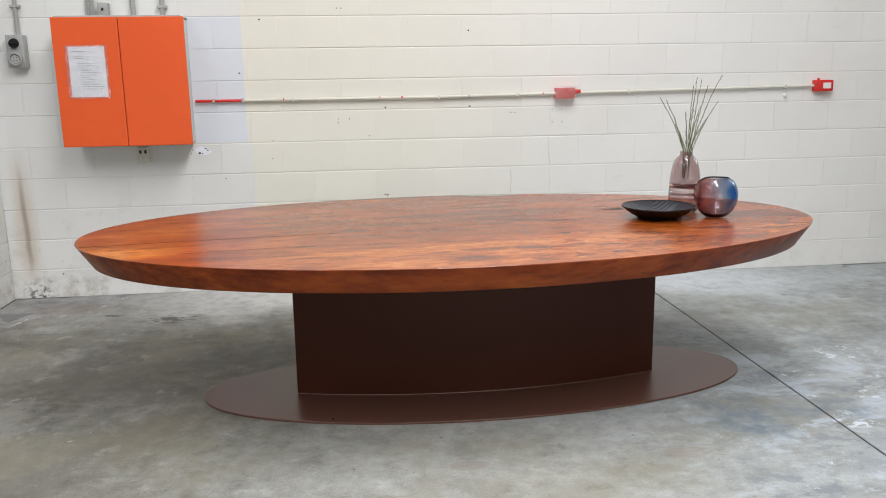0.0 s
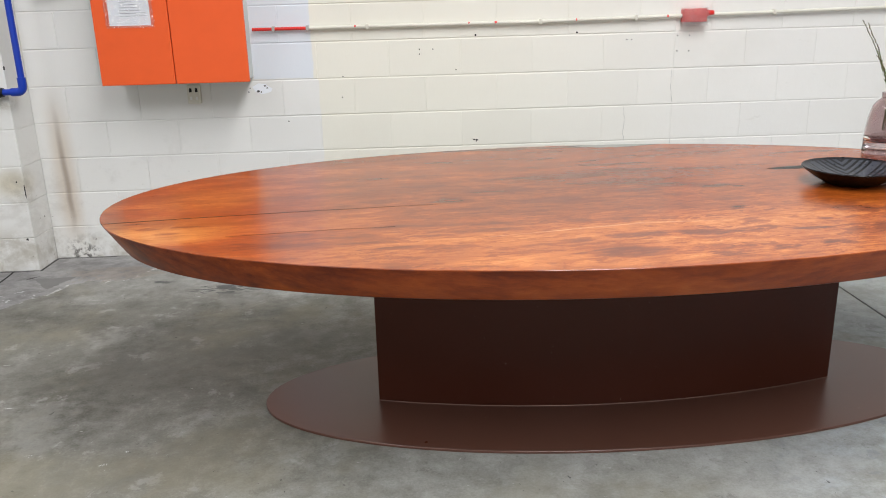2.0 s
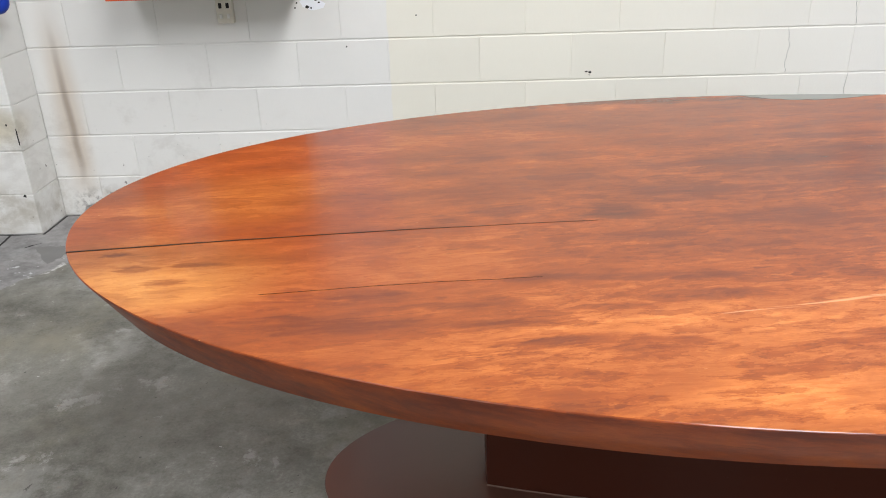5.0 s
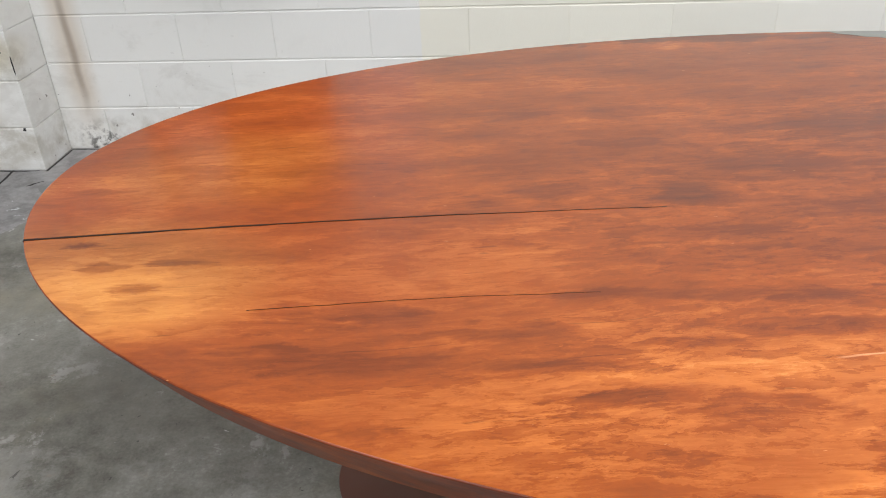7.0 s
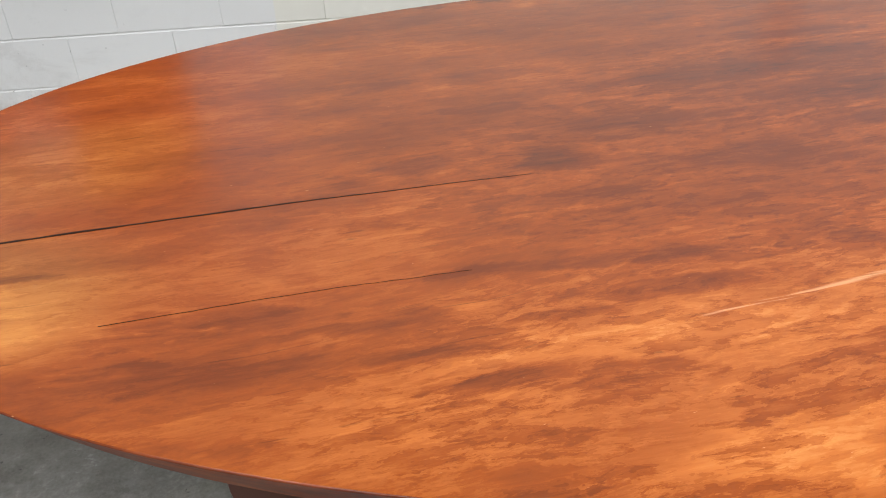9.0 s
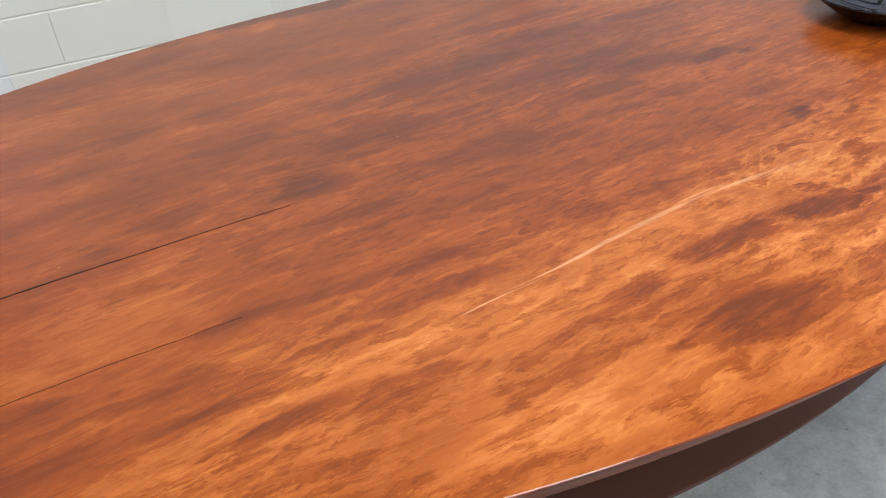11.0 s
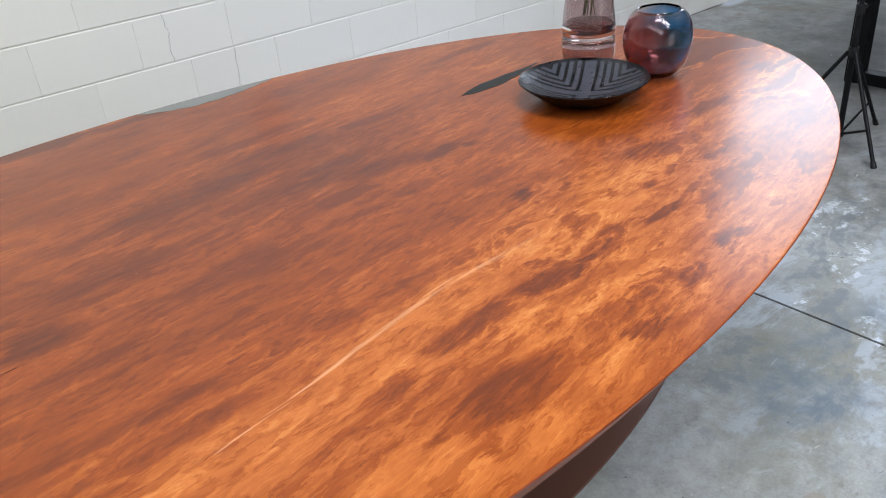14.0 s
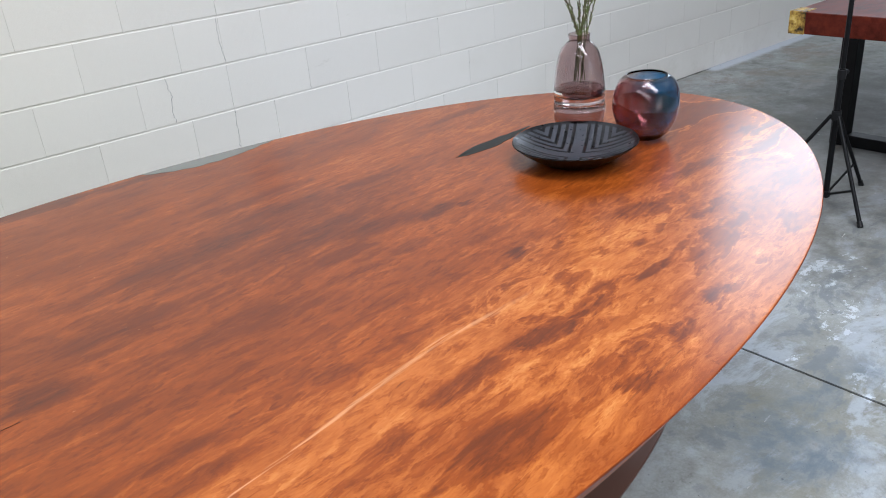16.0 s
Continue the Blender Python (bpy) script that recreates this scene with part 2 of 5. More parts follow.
DARK_POOLS = [
    (0.187, -0.580, 0.085, 0.030, 0.46), (0.022, -0.583, 0.115, 0.033, 0.40), (-0.048, -0.737, 0.105, 0.052, 0.40), (0.341, -0.749, 0.048, 0.020, 0.46), (0.181, -0.782, 0.034, 0.028, 0.46),
    (0.031, -0.722, 0.030, 0.014, 0.34), (0.310, -0.576, 0.060, 0.022, 0.36), (0.395, -0.552, 0.040, 0.016, 0.36), (0.527, -0.584, 0.045, 0.013, 0.38), (0.398, -0.326, 0.034, 0.026, 0.56),
    (0.725, -0.385, 0.085, 0.042, 0.36), (1.028, -0.350, 0.110, 0.030, 0.42), (-0.480, -0.089, 0.075, 0.045, 0.38), (-0.707, -0.072, 0.080, 0.036, 0.20), (-0.392, -0.215, 0.105, 0.036, 0.22),
    (0.461, -0.030, 0.070, 0.026, 0.46), (0.526, -0.045, 0.032, 0.016, 0.50), (0.515, -0.720, 0.040, 0.022, 0.34), (0.600, -0.496, 0.034, 0.012, 0.34), (1.391, -0.298, 0.06, 0.03, 0.34), (-1.40, -0.31, 0.05, 0.018, 0.36), (-1.33, -0.37, 0.045, 0.016, 0.34), (-1.46, -0.24, 0.04, 0.016, 0.30), (-1.28, -0.30, 0.05, 0.014, 0.26),
]
DARK_FLAMES = [
    (-0.148, -0.134, 0.132, 0.051, 0.21), (0.146, 0.065, 0.143, 0.046, 0.26), (0.033, 0.218, 0.132, 0.042, 0.23), (0.222, 0.293, 0.121, 0.031, 0.21), (0.313, 0.020, 0.121, 0.037, 0.27),
    (0.430, -0.203, 0.094, 0.037, 0.23), (0.243, 0.105, 0.099, 0.029, 0.25), (0.156, -0.045, 0.094, 0.026, 0.25), (0.281, -0.133, 0.066, 0.026, 0.23), (0.180, -0.142, 0.083, 0.018, 0.22),
    (0.265, 0.406, 0.143, 0.033, 0.21), (0.152, 0.404, 0.099, 0.029, 0.18), (0.490, 0.275, 0.121, 0.029, 0.19), (-0.498, 0.299, 0.154, 0.040, 0.16), (-0.762, 0.291, 0.121, 0.031, 0.14),
    (-0.120, 0.213, 0.154, 0.033, 0.19), (0.037, -0.415, 0.066, 0.020, 0.21), (-0.100, -0.411, 0.066, 0.022, 0.19), (-0.25, 0.84, 0.462, 0.055, 0.48), (1.02, 0.52, 0.176, 0.024, 0.21),
]
DARK_STREAKS = [
    (-1.040, -0.452, 0.172, 0.035, 0.19), (-0.823, -0.491, 0.161, 0.015, 0.17), (-1.020, -0.545, 0.161, 0.033, 0.16), (-0.654, -0.612, 0.092, 0.022, 0.21), (-0.522, -0.630, 0.086, 0.022, 0.24),
    (-0.486, -0.399, 0.265, 0.015, 0.20), (-1.336, -0.367, 0.039, 0.020, 0.16), (-1.310, -0.425, 0.041, 0.040, 0.15), (-0.397, -0.474, 0.115, 0.020, 0.22), (-0.549, -0.504, 0.063, 0.015, 0.20),
    (-0.711, -0.552, 0.092, 0.014, 0.19), (-0.627, -0.294, 0.138, 0.022, 0.12), (-0.566, 0.274, 0.081, 0.027, 0.17), (-0.554, 0.132, 0.081, 0.025, 0.15), (-0.303, 0.028, 0.127, 0.030, 0.16),
    (-0.830, -0.111, 0.052, 0.022, 0.17), (-1.507, -0.052, 0.057, 0.020, 0.16), (-0.159, -0.609, 0.057, 0.020, 0.22), (-0.736, -0.474, 0.041, 0.015, 0.22), (-0.697, -0.613, 0.069, 0.020, 0.16),
]
LIGHT_FIGURE = [
    (0.10, -0.675, 0.14, 0.030, 0.75), (0.06, -0.530, 0.10, 0.018, 0.45), (0.25, -0.665, 0.10, 0.030, 0.70), (0.461, -0.521, 0.12, 0.030, 0.50), (-0.16, -0.70, 0.06, 0.05, 0.55), (0.08, -0.80, 0.10, 0.03, 0.6), (0.36, -0.68, 0.10, 0.03, 0.6),
    (-1.28, -0.44, 0.12, 0.06, 0.85), (-1.385, -0.35, 0.10, 0.08, 0.90), (-1.145, -0.525, 0.05, 0.02, 0.55), (-0.86, -0.62, 0.20, 0.05, 0.75), (-0.30, -0.76, 0.20, 0.06, 0.95), (-0.50, -0.57, 0.20, 0.03, 0.45), (0.62, -0.44, 0.20, 0.07, 0.45),
    (0.95, -0.42, 0.25, 0.10, 0.45), (0.22, -0.38, 0.22, 0.05, 0.15), (0.60, -0.25, 0.16, 0.06, 0.5), (-0.1, -0.33, 0.26, 0.03, 0.10), (-0.80, -0.30, 0.30, 0.05, 0.25),
]
M_WOOD = wood_material("polished slab wood", ((0.275, 0.0575, 0.0062), (0.472, 0.133, 0.0220), (0.730, 0.310, 0.086)), ((0.085, 0.0185, 0.0052), (0.160, 0.0315, 0.0048)))
# edge and arris: same wood, its shade put into darker, redder colours
M_EDGE = wood_material("shaded slab edge", ((0.240, 0.042, 0.0070), (0.35, 0.072, 0.0120), (0.50, 0.140, 0.026)), ((0.070, 0.0105, 0.0035), (0.130, 0.020, 0.0045)), False, 0.5)
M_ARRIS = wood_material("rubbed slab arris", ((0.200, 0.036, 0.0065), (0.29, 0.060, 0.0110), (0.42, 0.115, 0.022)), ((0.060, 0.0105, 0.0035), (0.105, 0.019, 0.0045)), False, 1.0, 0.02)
M_REDWOOD = wood_material("red slab wood", ((0.095, 0.015, 0.009), (0.13, 0.022, 0.011), (0.17, 0.034, 0.016)), ((0.030, 0.005, 0.003), (0.055, 0.009, 0.0045)), False, 0.22)


def block_material():
    """Painted concrete block: cream on the long run, whiter by the corner, a cooler patch by the cabinet, grime low down."""
    g = Tree("painted block")
    p = g.pos()
    x, y, z = g.xyz(p)
    wob = g.math("MULTIPLY", g.math("SUBTRACT", g.noise(p, 9.0, 4), 0.5), 0.025)
    xw = g.math("ADD", x, wob)
    cream = (0.775, 0.748, 0.655)
    white = (0.755, 0.745, 0.715)
    cool = (0.68, 0.71, 0.755)
    edge = g.band(z, 0.985, 0.999, 0.204, 0.176)
    col = g.mix(g.band(g.math("SUBTRACT", xw, edge), -0.004, 0.004), white, cream)
    # the paint turns a cooler, less yellow white along the far stretch
    col = g.mix(g.band(xw, 0.8, 2.9), col, (0.792, 0.768, 0.728))
    inx = g.math("MULTIPLY", g.band(xw, -0.16, -0.15), g.band(xw, 0.182, 0.172))
    inz = g.math("MULTIPLY", g.band(g.math("ADD", z, wob), 0.995, 1.003), g.band(g.math("ADD", z, wob), 1.80, 1.785))
    col = g.mix(g.math("MULTIPLY", g.math("MULTIPLY", inx, inz), g.band(g.noise(p, 30.0, 3), 0.20, 0.36, 0.4, 1.0)), col, cool)
    # slow mottling, scuffs and old fixings
    mott = g.noise(g.scale(p, (1.3, 1.3, 1.6)), 1.0, 5, 0.6)
    col = g.mix(g.band(mott, 0.48, 0.80, 0.0, 0.22), col, (0.60, 0.57, 0.50))
    scuff = g.noise(g.scale(p, (5.0, 5.0, 14.0)), 1.0, 6, 0.7)
    col = g.mix(g.band(scuff, 0.66, 0.80, 0.0, 0.35), col, (0.55, 0.52, 0.47))
    # grime by the floor and the brown run down the corner
    low = g.math("MULTIPLY", g.band(z, 0.32, 0.0), g.band(g.noise(p, 6.0, 6, 0.7), 0.45, 0.75))
    low = g.math("MULTIPLY", low, g.band(x, 0.5, -1.0, 0.25, 1.0))
    col = g.mix(g.math("MULTIPLY", low, 0.75), col, (0.33, 0.28, 0.20))
    # grey smears and rubbed patches near the corner
    smear = g.math("MULTIPLY", g.band(x, 0.15, -1.15), g.math("MULTIPLY", g.band(g.noise(g.scale(p, (3.5, 3.5, 5.0)), 1.0, 7, 0.7, 0.4), 0.50, 0.66), g.band(z, 1.0, 0.3)))
    col = g.mix(g.math("MULTIPLY", smear, 0.30), col, (0.44, 0.41, 0.37))
    speck = g.math("MULTIPLY", g.band(g.noise(p, 34.0, 4, 0.6), 0.68, 0.71), g.band(x, 0.0, -1.2, 0.0, 0.8))
    col = g.mix(g.math("MULTIPLY", speck, g.band(z, 0.62, 0.22)), col, (0.12, 0.105, 0.09))
    blot = g.math("MULTIPLY", g.math("MULTIPLY", g.band(z, 0.17, 0.02), g.band(g.math("ABSOLUTE", g.math("ADD", x, 1.235)), 0.14, 0.02)), g.band(g.noise(p, 26.0, 5, 0.7), 0.47, 0.60))
    col = g.mix(g.math("MULTIPLY", blot, 0.9), col, (0.035, 0.028, 0.02))
    run = g.math("ADD", g.math("ADD", x, 1.275), g.math("MULTIPLY", g.math("SUBTRACT", g.noise(g.scale(p, (3.0, 3.0, 3.0)), 1.0, 2), 0.5), 0.05))
    runm = g.math("MULTIPLY", g.band(g.math("ABSOLUTE", run), 0.026, 0.002), g.math("MULTIPLY", g.band(z, 0.10, 0.35), g.band(z, 0.98, 0.55)))
    runw = g.math("MULTIPLY", g.band(g.math("ABSOLUTE", run), 0.10, 0.01), g.math("MULTIPLY", g.band(z, 0.0, 0.3), g.band(z, 1.1, 0.6)))
    onwall = g.band(y, 10.80, 10.86)
    col = g.mix(g.math("MULTIPLY", g.math("MULTIPLY", runw, onwall), 0.50), col, (0.50, 0.38, 0.26))
    col = g.mix(g.math("MULTIPLY", g.math("MULTIPLY", runm, onwall), 0.50), col, (0.16, 0.10, 0.06))
    # yellowed smudge on the pier
    sm = g.band(g.vmath("LENGTH", g.vmath("DIVIDE", g.vmath("SUBTRACT", p, (-1.47, 10.65, 0.50)), (0.13, 0.2, 0.10)), out=1), 1.1, 0.2)
    col = g.mix(g.math("MULTIPLY", sm, 0.55), col, (0.52, 0.44, 0.27))
    # rubbed brown smears and grey grime on the pier
    dirt = g.noise(g.scale(p, (7.0, 7.0, 11.0)), 1.0, 6, 0.68, 0.3)
    pierish = g.math("MULTIPLY", g.band(y, 10.80, 10.70), g.band(dirt, 0.36, 0.60))
    for at, size, k in (((-1.50, 10.65, 0.93), (0.15, 0.2, 0.07), 0.65), ((-1.44, 10.65, 0.47), (0.12, 0.2, 0.12), 0.5), ((-1.52, 10.65, 0.12), (0.22, 0.3, 0.14), 0.6)):
        m = g.band(g.vmath("LENGTH", g.vmath("DIVIDE", g.vmath("SUBTRACT", p, at), size), out=1), 1.2, 0.3, 0.0, k)
        col = g.mix(g.math("MULTIPLY", m, pierish), col, (0.40, 0.36, 0.29))
    var = g.band(g.rand(), 0.0, 1.0, 0.975, 1.012, False)
    col = g.mix(1.0, col, g.n("CombineColor", ins={0: var, 1: var, 2: var}), "MULTIPLY")
    fine = g.noise(p, 190.0, 4, 0.6)
    coarse = g.noise(p, 34.0, 4, 0.6)
    h = g.math("ADD", g.math("MULTIPLY", fine, 0.5), coarse)
    return g.done(col, g.band(coarse, 0.3, 0.7, 0.48, 0.66, False), 0.0, g.bump(h, 0.35, 0.0022))


def concrete_material():
    """A worn grey slab with damp-looking stains, drips, white paint flecks, a paler dusty strip by the wall and painted
    shade by the second table.
    """
    g = Tree("worn concrete")
    p = g.pos()
    x, y, z = g.xyz(p)
    a = g.noise(p, 0.7, 8, 0.62, 0.3)
    b = g.noise(p, 2.4, 10, 0.70, 0.2)
    c = g.noise(p, 11.0, 8, 0.74)
    d = g.noise(p, 120.0, 4, 0.6)
    e = g.noise(p, 2.6, 10, 0.74, 0.3)
    f = g.math("ADD", 0.545, g.math("MULTIPLY", g.math("SUBTRACT", a, 0.5), 0.22))
    for n, k in ((b, 0.22), (c, 0.38), (d, 0.15), (e, 0.14)):
        f = g.math("ADD", f, g.math("MULTIPLY", g.math("SUBTRACT", n, 0.5), k))
    # darker floor to the west, brighter past the middle
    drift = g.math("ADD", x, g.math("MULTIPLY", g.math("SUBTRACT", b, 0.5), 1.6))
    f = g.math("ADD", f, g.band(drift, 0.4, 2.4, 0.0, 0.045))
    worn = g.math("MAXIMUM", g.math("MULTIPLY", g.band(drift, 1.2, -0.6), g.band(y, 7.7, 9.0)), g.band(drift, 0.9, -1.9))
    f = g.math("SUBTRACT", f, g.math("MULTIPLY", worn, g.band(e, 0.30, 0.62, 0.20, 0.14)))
    col = g.ramp(f, [(0.30, (0.085, 0.080, 0.065)), (0.45, (0.185, 0.180, 0.155)), (0.58, (0.330, 0.327, 0.298)), (0.74, (0.50, 0.495, 0.475))])
    # crisp-edged scabs of laitance, old sealer and trodden-in dirt
    scab = g.noise(p, 5.5, 10, 0.74, 0.2)
    scab2 = g.noise(p, 2.1, 12, 0.74, 0.0)
    col = g.mix(g.band(scab2, 0.53, 0.60, 0.0, 0.17), col, (0.44, 0.435, 0.415))
    col = g.mix(g.band(scab2, 0.47, 0.41, 0.0, 0.26), col, (0.15, 0.143, 0.120))
    col = g.mix(g.band(scab, 0.595, 0.625, 0.0, 0.20), col, (0.55, 0.545, 0.53))
    col = g.mix(g.band(scab, 0.395, 0.375, 0.0, 0.34), col, (0.11, 0.104, 0.088))
    # grey and bluish smudges on the open floor past the middle
    smudge = g.math("MULTIPLY", g.band(g.noise(p, 1.7, 10, 0.74, 0.3), 0.50, 0.60), g.band(drift, 1.6, 2.6, 0.0, 0.26))
    col = g.mix(smudge, col, g.mix(a, (0.150, 0.165, 0.180), (0.20, 0.195, 0.175)))
    rag = g.math("ADD", g.math("MULTIPLY", g.math("SUBTRACT", b, 0.5), 0.8), g.math("MULTIPLY", g.math("SUBTRACT", c, 0.5), 0.4))
    rust = g.math("MULTIPLY", g.band(g.math("ADD", x, rag), 4.6, 5.1), g.math("MULTIPLY", g.band(g.math("ADD", y, rag), 10.0, 10.2), g.band(e, 0.46, 0.60, 0.0, 0.5)))
    col = g.mix(rust, col, (0.22, 0.145, 0.09))
    # brownish film here and there
    col = g.mix(g.band(g.noise(p, 1.1, 8, 0.66), 0.47, 0.64, 0.0, 0.50), col, (0.235, 0.212, 0.145))
    # dusty strip along the wall
    yw = g.math("ADD", y, g.math("MULTIPLY", g.math("SUBTRACT", b, 0.5), 0.9))
    strip = g.math("MULTIPLY", g.math("MULTIPLY", g.band(yw, 9.95, 10.65), g.band(c, 0.30, 0.60, 0.55, 1.0)), g.band(x, 4.4, 3.2))
    col = g.mix(g.math("MULTIPLY", strip, g.band(x, -0.9, 0.4, 0.22, 0.80)), col, (0.66, 0.65, 0.63))
    # flaking grey paint by the corner, with a ragged white edge
    lap = g.math("SUBTRACT", g.math("ADD", y, g.math("MULTIPLY", g.math("SUBTRACT", g.noise(p, 7.0, 7, 0.7), 0.5), 0.34)), g.band(x, -1.42, -1.02, 9.98, 10.42))
    lap = g.math("ADD", lap, g.band(x, -0.9, -0.5, 0.0, -0.6))
    col = g.mix(g.band(lap, 0.0, 0.012, 0.0, 0.70), col, g.mix(g.band(g.math("ADD", g.math("MULTIPLY", b, 0.6), g.math("MULTIPLY", c, 0.4)), 0.38, 0.60), (0.16, 0.155, 0.158), (0.37, 0.36, 0.36)))
    col = g.mix(g.math("MULTIPLY", g.band(g.math("ABSOLUTE", lap), 0.030, 0.012), g.band(g.noise(p, 9.0, 7, 0.7), 0.50, 0.58, 0.0, 0.7)), col, (0.70, 0.69, 0.67))
    edge = g.math("MULTIPLY", g.band(g.math("ADD", y, g.math("MULTIPLY", c, 0.05)), 10.78, 10.84), g.band(x, 5.85, 5.95))
    col = g.mix(g.math("MULTIPLY", edge, 0.8), col, (0.66, 0.67, 0.70))
    # splashes of white paint: on the open floor past the table, and by the corner
    zone = spots(g, flat(g, p), [(3.45, 8.78, 0.32, 0.15, 1.0), (3.17, 8.58, 0.24, 0.13, 1.0), (3.28, 9.08, 0.30, 0.16, 0.9), (2.88, 8.86, 0.16, 0.12, 0.75), (2.83, 9.13, 0.14, 0.10, 0.65), (2.88, 8.33, 0.20, 0.13, 1.0), (2.82, 8.58, 0.07, 0.05, 0.85), (2.60, 8.0, 0.10, 0.07, 0.85), (3.6, 8.3, 0.4, 0.3, 0.8), (-1.45, 10.24, 0.40, 0.22, 0.8), (3.2, 10.6, 0.5, 0.2, 0.6), (-0.4, 8.6, 0.4, 0.2, 0.5)])
    sp = g.noise(g.scale(p, (1.0, 1.25, 1.0)), 13.0, 9, 0.76, 0.2)
    fl = g.band(g.math("ADD", sp, g.math("MULTIPLY", zone, 0.17)), 0.715, 0.735)
    fl = g.math("MULTIPLY", fl, g.band(zone, 0.05, 0.3))
    col = g.mix(g.math("MULTIPLY", fl, 0.85), col, (0.66, 0.67, 0.67))
    # pale bluish mottling and dark smears on the open floor past the middle
    blue_mottle = g.noise(g.scale(p, (1.0, 1.6, 1.0)), 3.2, 10, 0.72, 0.4)
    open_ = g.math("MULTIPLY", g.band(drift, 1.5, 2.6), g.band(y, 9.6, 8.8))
    col = g.mix(g.math("MULTIPLY", open_, g.band(blue_mottle, 0.50, 0.60, 0.0, 0.55)), col, (0.50, 0.525, 0.56))
    col = g.mix(g.math("MULTIPLY", open_, g.band(blue_mottle, 0.47, 0.40, 0.0, 0.62)), col, (0.17, 0.185, 0.20))
    # cool tint past the middle paints in the window's bluish light
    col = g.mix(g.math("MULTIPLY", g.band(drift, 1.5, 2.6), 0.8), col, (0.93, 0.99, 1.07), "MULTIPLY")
    # second table's shadow painted into the floor colour as a ragged dark oval
    table_shade = spots(g, flat(g, p), [(5.7, 8.85, 2.5, 1.75, 0.95)], rag)
    col = g.mix(g.math("MULTIPLY", table_shade, g.band(e, 0.30, 0.66, 1.0, 0.6)), col, (0.080, 0.076, 0.070))
    # dark drips and scratches
    bits = g.noise(p, 21.0, 5, 0.65, 0.6)
    col = g.mix(g.band(bits, 0.705, 0.725, 0.0, 0.75), col, (0.045, 0.042, 0.036))
    bits2 = g.noise(p, 52.0, 3, 0.55, 0.4)
    col = g.mix(g.math("MULTIPLY", g.band(bits2, 0.700, 0.720, 0.0, 0.75), g.band(b, 0.42, 0.55)), col, (0.05, 0.047, 0.04))
    nick = g.noise(g.scale(p, (16.0, 60.0, 1.0)), 1.0, 3, 0.5, 0.6)
    col = g.mix(g.band(nick, 0.735, 0.75, 0.0, 0.6), col, (0.60, 0.59, 0.57))
    dk = spots(g, flat(g, p), [(-0.27, 10.24, 0.24, 0.11, 1.0), (-0.64, 10.37, 0.08, 0.04, 0.9)])
    lines = g.noise(g.scale(p, (9.0, 22.0, 1.0)), 1.0, 5, 0.65, 1.2)
    col = g.mix(g.math("MULTIPLY", dk, g.band(lines, 0.530, 0.565, 0.0, 0.9)), col, (0.05, 0.05, 0.05))
    # darker blotches under the table and to its west
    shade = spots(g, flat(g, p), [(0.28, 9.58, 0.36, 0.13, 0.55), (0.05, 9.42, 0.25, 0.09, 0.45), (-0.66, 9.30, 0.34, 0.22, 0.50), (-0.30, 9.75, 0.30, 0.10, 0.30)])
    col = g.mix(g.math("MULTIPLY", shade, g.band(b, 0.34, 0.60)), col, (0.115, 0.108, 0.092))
    # worn, stained round marks near the front
    tan = spots(g, flat(g, p), [(2.06, 8.14, 0.12, 0.06, 0.6), (1.24, 8.15, 0.09, 0.045, 0.6), (-0.95, 10.55, 0.35, 0.16, 0.55)])
    col = g.mix(g.band(g.math("ADD", tan, g.math("MULTIPLY", g.math("SUBTRACT", c, 0.5), 2.4)), 0.28, 0.50, 0.0, 0.38), col, (0.225, 0.165, 0.115))
    # faint bluish sheen of old sealer past the saw cut
    blue = spots(g, flat(g, p), [(2.60, 8.36, 0.50, 0.20, 0.85), (2.70, 8.10, 0.30, 0.22, 0.75)])
    col = g.mix(g.math("MULTIPLY", blue, g.math("MULTIPLY", g.band(b, 0.42, 0.6), g.band(c, 0.35, 0.6, 0.3, 1.0))), col, (0.13, 0.165, 0.20))
    rough = g.band(f, 0.40, 0.70, 0.52, 0.72, False)
    h = g.math("ADD", g.math("MULTIPLY", c, 0.6), g.math("MULTIPLY", d, 0.3))
    return g.done(col, rough, 0.0, g.bump(h, 0.25, 0.003), Specular_IOR_Level=0.28)


M_BLOCK = block_material()
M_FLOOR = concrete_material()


def powder_coat(name, a, b, sheen, rough):
    """Smooth brown powder coat with faint handling marks and a few pale specks of dust."""
    g = Tree(name)
    p = g.obj()
    n = g.noise(p, 3.5, 4, 0.6)
    col = g.mix(n, a, b)
    col = g.mix(g.band(g.noise(p, 95.0, 2, 0.5), 0.765, 0.785, 0.0, 0.5), col, (0.28, 0.24, 0.21))
    return g.done(col, g.band(n, 0.3, 0.7, rough, rough + 0.08, False), 0.0, g.bump(g.noise(p, 420.0, 2), 0.08, 0.0004), Specular_IOR_Level=sheen)


# one coat in two tones: pedestal darkened for shade, foot brightened for light
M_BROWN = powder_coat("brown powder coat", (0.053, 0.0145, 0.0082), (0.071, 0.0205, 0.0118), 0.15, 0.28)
M_BROWN_LIT = powder_coat("lit brown powder coat of the foot", (0.106, 0.045, 0.030), (0.132, 0.060, 0.041), 0.50, 0.27)
M_WELD = plain("bare weld bead", (0.20, 0.125, 0.095), 0.4, 0.4, 0.1, 90.0, 0.05)
M_ORANGE = plain("orange enamel", (0.80, 0.105, 0.018), 0.42, 0, 0.05, 12.0, 0.01)
M_GREYMETAL = plain("grey painted steel", (0.42, 0.41, 0.385), 0.45, 0, 0.08, 20.0, 0.02)
M_BODY = plain("pale grey painted steel", (0.60, 0.61, 0.59), 0.45, 0, 0.08, 20.0, 0.02)
